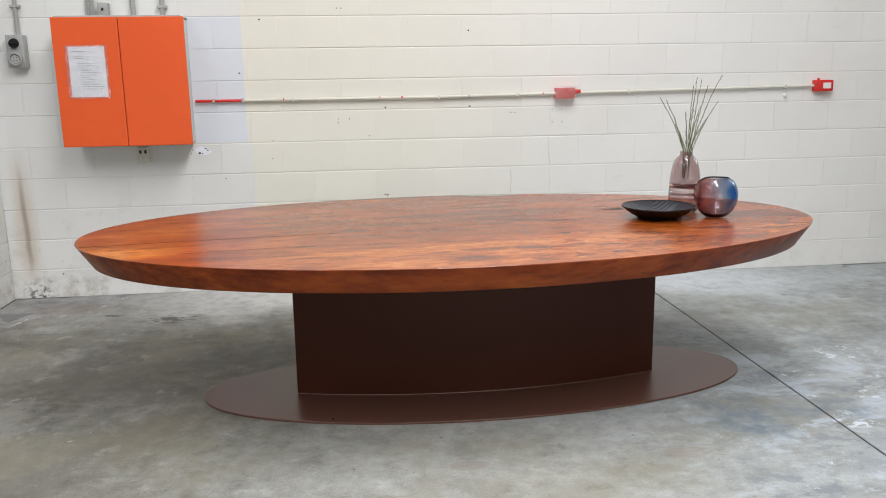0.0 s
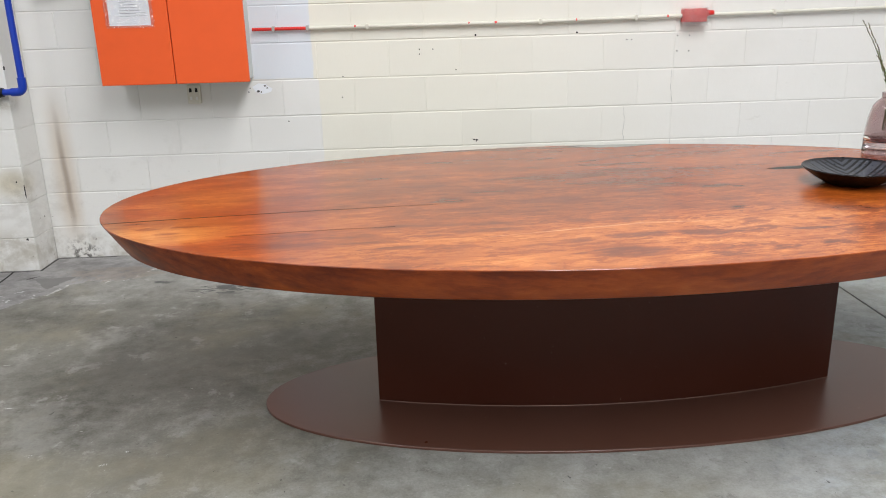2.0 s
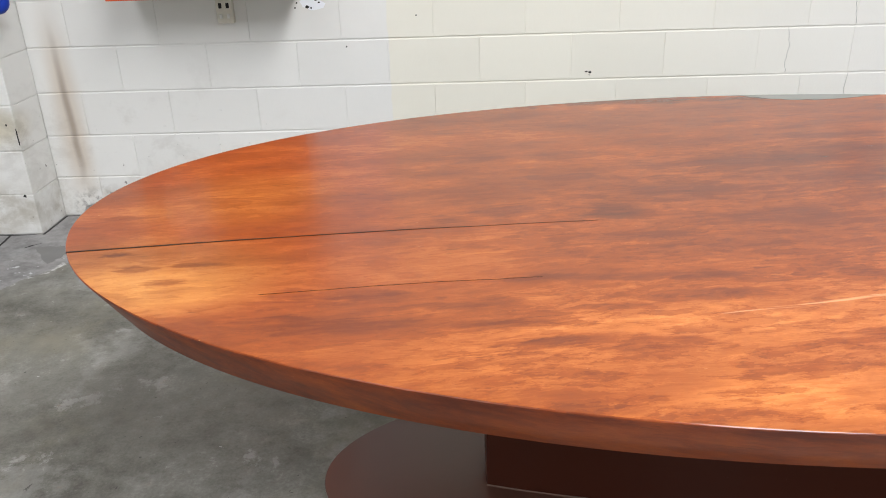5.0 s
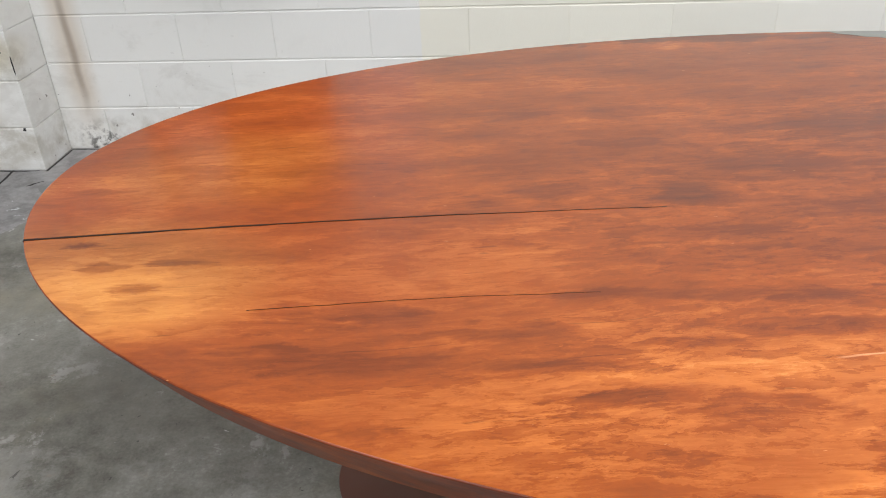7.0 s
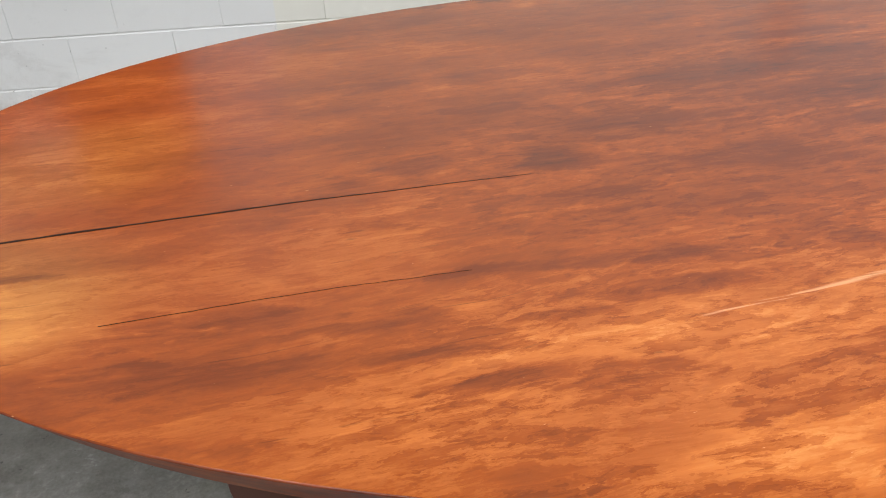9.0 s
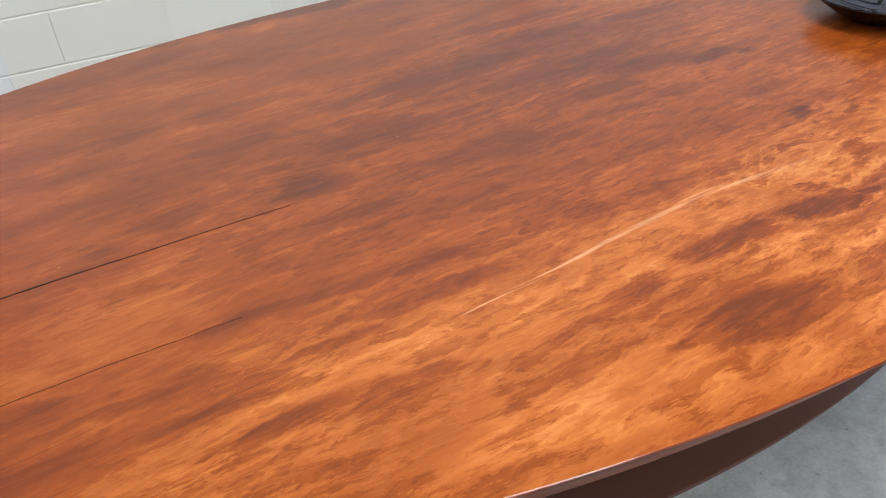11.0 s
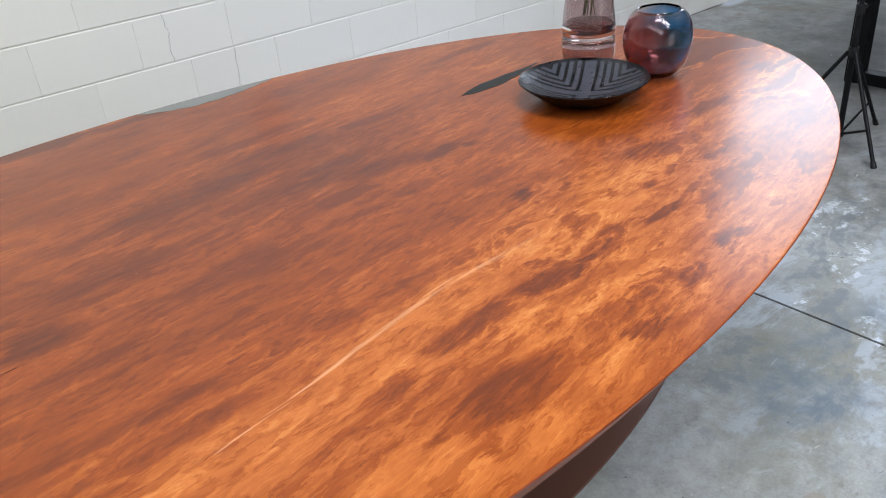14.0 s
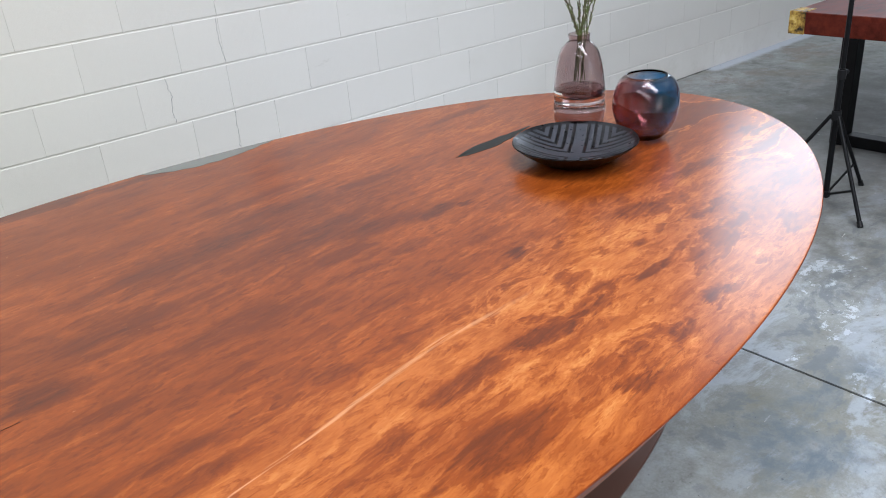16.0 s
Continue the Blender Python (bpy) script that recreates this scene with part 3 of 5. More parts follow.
M_GREYPLASTIC = plain("grey moulded plastic", (0.36, 0.36, 0.345), 0.42, 0, 0.05, 60.0, 0.01)
M_DARKPLASTIC = plain("black moulded plastic", (0.010, 0.010, 0.011), 0.45, 0, 0.05, 60.0, 0.01, Specular_IOR_Level=0.25)
M_CONDUIT = plain("painted conduit", (0.66, 0.63, 0.545), 0.5, 0, 0.12, 25.0, 0.02)
M_RED = plain("red enamel", (0.62, 0.022, 0.014), 0.38, 0, 0.08, 30.0, 0.02)
M_BLUE = plain("blue pipe", (0.004, 0.038, 0.38), 0.33, 0, 0.06, 30.0, 0.01)
M_WHITE = plain("white plastic", (0.76, 0.75, 0.72), 0.45, 0, 0.05, 40.0, 0.01)
M_PAPER = plain("printed paper", (0.86, 0.88, 0.92), 0.55, 0, 0.03, 20.0, 0.01)
M_INK = plain("grey ink", (0.33, 0.34, 0.37), 0.6, 0, 0.1, 50.0, 0.0)
M_BLACKSTEEL = plain("black steel", (0.005, 0.005, 0.006), 0.45, 0.0, 0.06, 60.0, 0.02, Specular_IOR_Level=0.18)
M_CEILING = plain("pale ceiling sheet", (0.74, 0.74, 0.73), 0.7, 0, 0.06, 3.0, 0.02)
M_SIDEWALL = plain("pale wall paint", (0.56, 0.56, 0.55), 0.65, 0, 0.08, 3.0, 0.05)
M_EASTWALL = plain("grey wall paint", (0.26, 0.26, 0.255), 0.65, 0, 0.08, 3.0, 0.05)
M_TWIG = plain("green brown bark", (0.125, 0.130, 0.045), 0.6, 0, 0.25, 120.0, 0.05)
M_LEAF = plain("green leaflets", (0.115, 0.165, 0.040), 0.55, 0, 0.2, 120.0, 0.05)
M_CRACK = plain("grey crack", (0.36, 0.35, 0.33), 0.8, 0, 0.1, 60.0, 0.02)
M_BUD = plain("brown buds", (0.085, 0.055, 0.035), 0.6, 0, 0.2, 120.0, 0.05)
M_HOLE = plain("dark hole", (0.02, 0.018, 0.016), 0.9, 0, 0.1, 80.0, 0.02)
M_BARE = plain("bare dark concrete", (0.185, 0.18, 0.172), 0.7, 0, 0.12, 18.0, 0.08)
M_FILLER = plain("black crack filler", (0.020, 0.0085, 0.0055), 0.5, 0, 0.1, 60.0, 0.01, Specular_IOR_Level=0.12)


def resin_material(name, colour, coat=1.0):
    g = Tree(name)
    p = g.obj()
    f = g.noise(g.scale(p, (4.0, 10.0, 10.0)), 1.0, 4, 0.6)
    col = g.mix(f, colour, tuple(c * 1.8 for c in colour))
    return g.done(col, 0.3, 0.0, None, Coat_Weight=coat, Coat_Roughness=0.18, Coat_IOR=1.38, Specular_IOR_Level=0.1)


M_RESIN = resin_material("smoky resin", (0.10, 0.105, 0.095))
M_RESIN_DARK = resin_material("dark green resin", (0.006, 0.0075, 0.007), 0.12)


def film_material():
    """Crinkled clear sleeve: mostly see-through, with a sharp gloss."""
    g = Tree("clear sleeve")
    p = g.obj()
    h = g.noise(g.scale(p, (30.0, 30.0, 18.0)), 1.0, 3, 0.5, 1.8)
    gloss = g.n("BsdfGlossy", ins={"Color": (1.0, 1.0, 1.0), "Roughness": 0.10, "Normal": g.bump(h, 1.0, 0.05)})
    clear = g.n("BsdfTransparent")
    mixed = g.n("MixShader", ins={0: 0.28, 1: clear, 2: gloss})
    g.t.links.new(mixed, g.t.nodes["Material Output"].inputs[0])
    return g.m


M_FILM = film_material()


def glass_material(name, colour_a, colour_b=None, colour_c=None):
    g = Tree(name)
    col = colour_a
    if colour_b:
        p = g.obj()
        x, y, z = g.xyz(p)
        k = g.math("ADD", g.math("ADD", g.math("MULTIPLY", x, 6.0), g.math("MULTIPLY", y, -3.0)), g.math("MULTIPLY", g.math("SUBTRACT", g.noise(p, 12.0, 4), 0.5), 1.1))
        col = g.ramp(g.math("ADD", g.math("MULTIPLY", k, 0.7), 0.5), [(0.14, colour_a), (0.50, colour_b), (0.90, colour_c)])
    return g.done(col, 0.02, 0.0, None, Transmission_Weight=1.0, IOR=1.45)


M_MAUVE = glass_material("mauve glass", (0.70, 0.59, 0.59))
M_MAUVE_DEEP = glass_material("deep mauve glass", (0.30, 0.15, 0.155))
M_TWOTONE = glass_material("purple and blue glass", (0.50, 0.17, 0.17), (0.74, 0.68, 0.68), (0.035, 0.27, 0.60))


PLATE_CROSS, PLATE_PERIOD = 0.016, 0.0205


def plate_material():
    """Charcoal glaze, rubbed paler on the raised ribs."""
    g = Tree("charcoal glaze")
    p = g.obj()
    x, y, z = g.xyz(p)
    m = g.math("MINIMUM", g.math("ABSOLUTE", x), g.math("ABSOLUTE", y))
    w = g.math("FRACT", g.math("DIVIDE", g.math("ADD", m, PLATE_PERIOD - PLATE_CROSS), PLATE_PERIOD))
    w = g.math("MULTIPLY", g.band(w, 0.34, 0.46), g.band(w, 1.0, 0.92))
    w = g.math("MAXIMUM", w, g.band(m, PLATE_CROSS, PLATE_CROSS - 0.002))
    rim = g.band(g.vmath("LENGTH", flat(g, p), out=1), 0.157, 0.150)
    up = g.band(g.xyz(g.n("NewGeometry", 1))[2], 0.2, 0.5)
    n = g.noise(p, 60.0, 4)
    rib = g.math("MULTIPLY", g.math("MULTIPLY", w, g.math("MULTIPLY", rim, up)), g.band(n, 0.2, 0.6, 0.7, 1.0))
    col = g.mix(rib, (0.0055, 0.0055, 0.0065), (0.050, 0.053, 0.064))
    return g.done(col, g.band(n, 0.3, 0.7, 0.26, 0.40, False), 0.0, g.bump(n, 0.2, 0.001), Specular_IOR_Level=0.3)


M_PLATE = plate_material()


def gold_resin():
    g = Tree("gold flecked resin")
    p = g.obj()
    f = g.voronoi(p, 38.0, out=1)
    k = g.noise(p, 22.0, 4, 0.65)
    col = g.ramp(k, [(0.38, (0.03, 0.022, 0.012)), (0.50, (0.30, 0.17, 0.03)), (0.62, (0.66, 0.45, 0.10)), (0.75, (0.75, 0.62, 0.30))])
    return g.done(col, 0.25, 0.15, g.bump(k, 0.4, 0.004))


M_GOLD = gold_resin()

# ---- mesh helpers ----


def finish(bm, name, material, smooth=None):
    me = bpy.data.meshes.new(name)
    bmesh.ops.recalc_face_normals(bm, faces=bm.faces)
    if smooth is not None:
        for f in bm.faces:
            f.smooth = True
        for e in bm.edges:
            if len(e.link_faces) == 2 and e.calc_face_angle(0) > radians(smooth):
                e.smooth = False
    bm.to_mesh(me)
    bm.free()
    if material:
        me.materials.append(material)
    return me


def part(name, bm, material, parent=None, label="", smooth=None, m=None):
    """Links a bmesh as one mesh object, under a thing or a part when one is given."""
    ob = new(name, finish(bm, name, material, smooth))
    if parent:
        ob.parent = parent
    if m is not None:
        ob.matrix_basis = m
    return tagged(ob, label) if label else ob


def thing(name, m, label, category, group="", kind=""):
    ob = new(name)
    ob.empty_display_size = 0.1
    ob.matrix_basis = m
    return tagged(ob, label, category, group, kind)


def box(bm, x0, x1, y0, y1, z0, z1, bevel=0.0, seg=1):
    r = bmesh.ops.create_cube(bm, size=1.0)
    vs = r["verts"]
    for v in vs:
        v.co = Vector(((x0 + x1) / 2 + v.co.x * (x1 - x0), (y0 + y1) / 2 + v.co.y * (y1 - y0), (z0 + z1) / 2 + v.co.z * (z1 - z0)))
    if bevel:
        es = list({e for v in vs for e in v.link_edges})
        bmesh.ops.bevel(bm, geom=es, offset=bevel, segments=seg, affect="EDGES", profile=0.5)
    return bm


def boxed(*a, **k):
    return box(bmesh.new(), *a, **k)


def tube(bm, pts, radii, sides=12, cap=True):
    """A round bar along points; radii one number or one per point."""
    pts = [Vector(p) for p in pts]
    if not isinstance(radii, (list, tuple)):
        radii = [radii] * len(pts)
    rings = []
    side = None
    for i, p in enumerate(pts):
        d = (pts[min(i + 1, len(pts) - 1)] - pts[max(i - 1, 0)]).normalized()
        if side is None:
            side = d.orthogonal().normalized()
        side = (side - d * side.dot(d)).normalized()
        up = d.cross(side)
        rings.append([bm.verts.new(p + (side * math.cos(2 * math.pi * k / sides) + up * math.sin(2 * math.pi * k / sides)) * radii[i]) for k in range(sides)])
    for a, b in zip(rings, rings[1:]):
        for k in range(sides):
            bm.faces.new((a[k], a[(k + 1) % sides], b[(k + 1) % sides], b[k]))
    if cap:
        bm.faces.new(rings[0][::-1])
        bm.faces.new(rings[-1])
    return bm


def tubed(*a, **k):
    return tube(bmesh.new(), *a, **k)


def lathe(bm, profile, sides=48, sx=1.0, sy=1.0):
    """Turns a list of (radius, height) round the z axis; ends of zero radius close."""
    rings = []
    for r, z in profile:
        if r < 1e-6:
            rings.append([bm.verts.new((0, 0, z))])
        else:
            rings.append([bm.verts.new((r * sx * math.cos(2 * math.pi * k / sides), r * sy * math.sin(2 * math.pi * k / sides), z)) for k in range(sides)])
    for a, b in zip(rings, rings[1:]):
        for k in range(sides):
            j = (k + 1) % sides
            if len(a) == 1 and len(b) == 1:
                continue
            if len(a) == 1:
                bm.faces.new((a[0], b[j], b[k]))
            elif len(b) == 1:
                bm.faces.new((a[k], a[j], b[0]))
            else:
                bm.faces.new((a[k], a[j], b[j], b[k]))
    return bm


def lathed(*a, **k):
    return lathe(bmesh.new(), *a, **k)


def rounded(profile, n=6):
    """A smooth curve through a profile's points."""
    out = []
    P = [profile[0], *profile, profile[-1]]
    for i in range(1, len(P) - 2):
        p0, p1, p2, p3 = (np.array(v, float) for v in P[i - 1:i + 3])
        for k in range(n):
            t = k / n
            out.append(tuple(0.5 * ((2 * p1) + (p2 - p0) * t + (2 * p0 - 5 * p1 + 4 * p2 - p3) * t * t + (3 * p1 - p0 - 3 * p2 + p3) * t ** 3)))
    out.append(profile[-1])
    return out


def prism(outline, axis, a, b):
    """A flat plate of the given outline between two heights along an axis (2: lying, 1: upright, facing -y)."""
    bm = bmesh.new()
    at = (lambda u, v, h: (u, v, h)) if axis == 2 else (lambda u, v, h: (u, h, v))
    lo = [bm.verts.new(at(u, v, a)) for u, v in outline]
    hi = [bm.verts.new(at(u, v, b)) for u, v in outline]
    n = len(outline)
    for k in range(n):
        bm.faces.new((lo[k], lo[(k + 1) % n], hi[(k + 1) % n], hi[k]))
    bm.faces.new(lo[::-1])
    bm.faces.new(hi)
    return bm


def oval_slab(bm, levels, sides=160):
    """A solid of stacked ovals: rows of (half length, half width, height), from below to above."""
    rings = [[bm.verts.new((a * math.cos(2 * math.pi * k / sides), b * math.sin(2 * math.pi * k / sides), z)) for k in range(sides)] for a, b, z in levels]
    for p, q in zip(rings, rings[1:]):
        for k in range(sides):
            bm.faces.new((p[k], p[(k + 1) % sides], q[(k + 1) % sides], q[k]))
    bm.faces.new(rings[0][::-1])
    bm.faces.new(rings[-1])
    return bm


# ---- the shell of the building ----
WALL_Y, PIER_Y, PIER_X = 10.88, 10.65, -1.40
EAST, WEST, SOUTH, TOP = 12.0, -4.5, -2.0, 5.0

bm = bmesh.new()
CUT = 2.78
prof = [(WEST - 0.2, -0.2), (WEST - 0.2, 0), (CUT - 0.005, 0), (CUT - 0.004, -0.012), (CUT + 0.004, -0.012), (CUT + 0.005, 0), (EAST + 0.2, 0), (EAST + 0.2, -0.2)]
ends = [[bm.verts.new((x, yy, z)) for x, z in prof] for yy in (SOUTH - 0.2, 11.3)]
for k in range(len(prof)):
    j = (k + 1) % len(prof)
    bm.faces.new((ends[0][k], ends[0][j], ends[1][j], ends[1][k]))
bm.faces.new(ends[0][::-1])
bm.faces.new(ends[1])
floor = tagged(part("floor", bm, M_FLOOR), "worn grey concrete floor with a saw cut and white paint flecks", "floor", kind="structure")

part("saw_cut", boxed(CUT - 0.0038, CUT + 0.0038, SOUTH, 11.0, -0.0125, -0.0035), M_HOLE, floor, "dark strip in the saw cut")

# north wall round a high window
wall = tagged(part("wall_north", boxed(PIER_X, 6.3, WALL_Y + 0.003, 11.1, 0, TOP), M_BLOCK), "cream painted concrete block wall with scuffs and old fixings", "wall", kind="structure")
bm = bmesh.new()
box(bm, 6.3, 10.1, WALL_Y + 0.003, 11.1, 0, 2.20)
box(bm, 6.3, 10.1, WALL_Y + 0.003, 11.1, 4.2, TOP)
box(bm, 10.1, EAST, WALL_Y + 0.003, 11.1, 0, TOP)
tagged(part("wall_north_east", bm, M_BLOCK), "cream painted block wall round a high window", "wall", kind="structure")
pier = tagged(part("wall_pier", boxed(WEST, PIER_X - 0.004, PIER_Y + 0.003, 11.1, 0, TOP), M_BLOCK), "white painted concrete block pier in the corner", "wall", kind="structure")
tagged(part("wall_east", boxed(EAST, EAST + 0.2, SOUTH, 11.1, 0, TOP), M_EASTWALL), "grey painted end wall", "wall", kind="structure")
tagged(part("wall_west", boxed(WEST - 0.2, WEST, SOUTH, 11.1, 0, TOP), M_SIDEWALL), "pale painted end wall", "wall", kind="structure")
bm = bmesh.new()
box(bm, WEST - 0.2, 1.8, SOUTH - 0.2, SOUTH, 0, TOP)
box(bm, 6.6, EAST + 0.2, SOUTH - 0.2, SOUTH, 0, TOP)
box(bm, 1.8, 6.6, SOUTH - 0.2, SOUTH, 3.6, TOP)
tagged(part("wall_south", bm, M_SIDEWALL), "pale wall with a wide roller door opening", "wall", kind="structure")
bm = bmesh.new()
gaps = [WEST - 0.2] + [e for sx in SKYLIGHTS for e in (sx - 0.7, sx + 0.7)] + [EAST + 0.2]
for x0, x1 in zip(gaps[::2], gaps[1::2]):
    box(bm, x0, x1, SOUTH - 0.2, 11.1, TOP, TOP + 0.1)
for sx in SKYLIGHTS:
    box(bm, sx - 0.7, sx + 0.7, SOUTH - 0.2, 1.8, TOP, TOP + 0.1)
    box(bm, sx - 0.7, sx + 0.7, 9.0, 11.1, TOP, TOP + 0.1)
tagged(part("ceiling", bm, M_CEILING), "pale sheet ceiling with two long skylights", "ceiling", kind="structure")

# open cracks and a bare patch where the paint by the corner has come away
def floor_crack(pts, width, label):
    lo = [(x - width * 0.5, y - width * 0.3) for x, y in pts]
    hi = [(x + width * 0.5, y + width * 0.3) for x, y in pts]
    return part("crack", prism(lo + hi[::-1], 2, -0.002, 0.0012), M_HOLE, floor, label)


floor_crack([(-1.525, 10.20), (-1.521, 10.286), (-1.530, 10.41), (-1.535, 10.555), (-1.545, 10.645)], 0.009, "open crack running out from the pier")
floor_crack([(-1.72, 10.638), (-1.60, 10.642), (-1.52, 10.634), (-1.43, 10.643)], 0.008, "dark gap along the foot of the pier")
floor_crack([(-1.392, 10.64), (-1.390, 10.74), (-1.388, 10.86)], 0.008, "dark gap along the foot of the pier")
floor_crack([(-1.39, 10.865), (-1.31, 10.869), (-1.18, 10.866), (-1.05, 10.870)], 0.007, "dark gap along the foot of the wall")
floor_crack([(4.4, 10.868), (4.9, 10.871), (5.3, 10.867), (5.7, 10.870), (5.95, 10.868)], 0.008, "dark gap along the foot of the wall")
floor_crack([(-1.397, 10.495), (-1.380, 10.520), (-1.361, 10.533)], 0.016, "short open crack")
rnd = random.Random(21)
corners_ = [(-1.365, 10.494), (-1.222, 10.32), (-1.190, 10.40), (-1.150, 10.508)]
bare_ = [(a[0] + (b[0] - a[0]) * k / 7 + rnd.uniform(-0.007, 0.007), a[1] + (b[1] - a[1]) * k / 7 + rnd.uniform(-0.007, 0.007)) for a, b in zip(corners_, corners_[1:] + corners_[:1]) for k in range(7)]
part("bare_patch", prism(bare_, 2, -0.002, 0.0008), M_BARE, floor, "bare concrete where paint has flaked off")

# ---- the table ----
table = thing("dining_table", pose(1.322, 8.996, 0, 0, 0, 1.43), "long oval polished timber table on a brown steel pedestal", "table")
A, B, H = 1.626, 0.8675, 0.75
ARRIS = [(0.0024 * (math.cos(radians(k)) - 1), 0.0024 * (math.sin(radians(k)) - 1)) for k in (-34, -14, 6, 27, 48, 69, 90)]
bm = oval_slab(bmesh.new(), [(A - 0.30, B - 0.30, 0.649), (A - 0.068, B - 0.064, 0.649), (A - 0.063, B - 0.059, 0.652), *((A + d, B + d, H + h) for d, h in ARRIS), (A - 0.0060, B - 0.0060, H)], 220)
top = part("tabletop", bm, M_WOOD, table, "oval slab of polished reddish brown timber", 38)
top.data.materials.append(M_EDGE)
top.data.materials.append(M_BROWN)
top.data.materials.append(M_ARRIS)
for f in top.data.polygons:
    # unseen underside set dark to cut light bounced onto the pedestal
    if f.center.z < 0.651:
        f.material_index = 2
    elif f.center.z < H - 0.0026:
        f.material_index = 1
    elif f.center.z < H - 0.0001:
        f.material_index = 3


def ribbon(name, pts, widths, material, label):
    """A thin filled split lying in the slab."""
    lo, hi = [], []
    for i, (x, y) in enumerate(pts):
        a, b = pts[max(i - 1, 0)], pts[min(i + 1, len(pts) - 1)]
        d = Vector((b[0] - a[0], b[1] - a[1])).normalized()
        w = widths[i] / 2
        lo.append((x + d.y * w, y - d.x * w))
        hi.append((x - d.y * w, y + d.x * w))
    return part(name, prism(lo + hi[::-1], 2, H - 0.003, H + 0.0005), material, top, label)


def wavy(a, b, n, amp, w0, w1, seed):
    rnd = random.Random(seed)
    pts, ws = [], []
    off = 0
    for i in range(n + 1):
        t = i / n
        off = off * 0.7 + rnd.uniform(-amp, amp)
        pts.append((a[0] + (b[0] - a[0]) * t, a[1] + (b[1] - a[1]) * t + off * (0.2 < t) + 0.010 * math.sin(t * 3.1) * (b[0] - a[0])))
        ws.append((w0 + (w1 - w0) * t) * rnd.uniform(0.75, 1.2))
    return pts, ws


p_, w_ = wavy((-1.570, -0.224), (-0.52, -0.139), 46, 0.0008, 0.0060, 0.0009, 3)
ribbon("crack_filler", p_, w_, M_FILLER, "black filled split running in from the tip")
p_, w_ = wavy((-1.15, -0.430), (-0.66, -0.392), 30, 0.0010, 0.0009, 0.0002, 4)
ribbon("crack_filler", p_, w_, M_FILLER, "black hairline split")


def inlay(name, outline, material, label):
    return part(name, prism(outline, 2, H - 0.003, H + 0.0006), material, top, label)


rnd = random.Random(8)
rim_ = [(u, (B - 0.0045) * math.sqrt(1 - (u / (A - 0.004)) ** 2)) for u in np.linspace(0.52, 0.10, 22)]
inn_ = [(0.10 + 0.42 * k / 16, rim_[-1][1] * (1 - k / 16) + rim_[0][1] * k / 16 - 0.062 * math.sin(math.pi * (k / 16) ** 0.8) + rnd.uniform(-0.004, 0.004)) for k in range(1, 16)]
inlay("resin_inlay", rim_ + inn_, M_RESIN, "smoky grey resin filling a natural edge")
mid_ = [(0.74 + 0.46 * k / 18, 0.213 + 0.055 * (k / 18) ** 2) for k in range(14)]
up_ = [(x, y + (0.026 * math.sin(math.pi * min(k / 13, 1.0) ** 0.7) if k < 13 else 0.004) + rnd.uniform(-0.003, 0.003)) for k, (x, y) in enumerate(mid_)]
dn_ = [(x, y - (0.024 * math.sin(math.pi * min(k / 13, 1.0) ** 0.7) if k < 13 else 0.004) + rnd.uniform(-0.003, 0.003)) for k, (x, y) in enumerate(mid_)]
inlay("resin_inlay", up_ + dn_[::-1], M_RESIN_DARK, "dark resin filling a long void beside the plate")


def lens(half, bulge, flat_half, n=40):
    """Outline of a pedestal with two bowed faces and narrow flat ends."""
    front = [(half * (2 * k / n - 1), -(flat_half + (bulge - flat_half) * (1 - (2 * k / n - 1) ** 2))) for k in range(n + 1)]
    return front + [(x, -y) for x, y in front[::-1]]


bm = bmesh.new()
out = lens(0.832, 0.180, 0.062)
lo = [bm.verts.new((x + 0.085, y + 0.006, 0.0095)) for x, y in out]
hi = [bm.verts.new((x + 0.085, y + 0.006, 0.650)) for x, y in out]
for k in range(len(out)):
    j = (k + 1) % len(out)
    bm.faces.new((lo[k], lo[j], hi[j], hi[k]))
bm.faces.new(lo[::-1])
bm.faces.new(hi)
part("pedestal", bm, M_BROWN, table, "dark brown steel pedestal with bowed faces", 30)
bm = oval_slab(bmesh.new(), [(1.254, 0.466, 0.0), (1.256, 0.468, 0.0015), (1.256, 0.468, 0.0085), (1.2545, 0.4665, 0.0100)], 180)
part("base_plate", bm, M_BROWN_LIT, table, "flat oval brown steel base plate", 30, pose(0.0966, -0.0086, 0))
part("weld_bead", tubed([(x + 0.085, y + 0.004, 0.0100) for x, y in out[:41]], 0.0022, 6), M_WELD, table, "thin bright bead along the foot of the pedestal", 60)
part("weld_bead", tubed([(x + 0.085, y + 0.008, 0.0100) for x, y in out[41:]], 0.0022, 6), M_WELD, table, "thin bright bead along the foot of the pedestal", 60)

# ---- on the table ----
prof_out = [(0.0, 0.002), (0.078, 0.0), (0.088, 0.0025), (0.098, 0.008), (0.118, 0.019), (0.142, 0.036), (0.160, 0.050), (0.165, 0.0545), (0.1635, 0.0575)]
bm = bmesh.new()
lathe(bm, prof_out, 128)
NR, NS = 40, 160
rows = []
for i in range(NR + 1):
    r = 0.1635 * (1 - i / NR)
    h = 0.012 + 0.0455 * (r / 0.1635) ** 2.1
    ring = []
    for k in range(NS if r > 1e-6 else 1):
        a = 2 * math.pi * k / NS
        x, y = r * math.cos(a), r * math.sin(a)
        m_ = min(abs(x), abs(y))
        deep = m_ > PLATE_CROSS and ((m_ - PLATE_CROSS) / PLATE_PERIOD) % 1.0 < 0.36
        rib = (-0.9 if deep else 0.5) * max(0.0, min(1.0, (0.156 - r) / 0.02))
        ring.append(bm.verts.new((x, y, h + (0.0006 * rib if i else 0))))
    rows.append(ring)
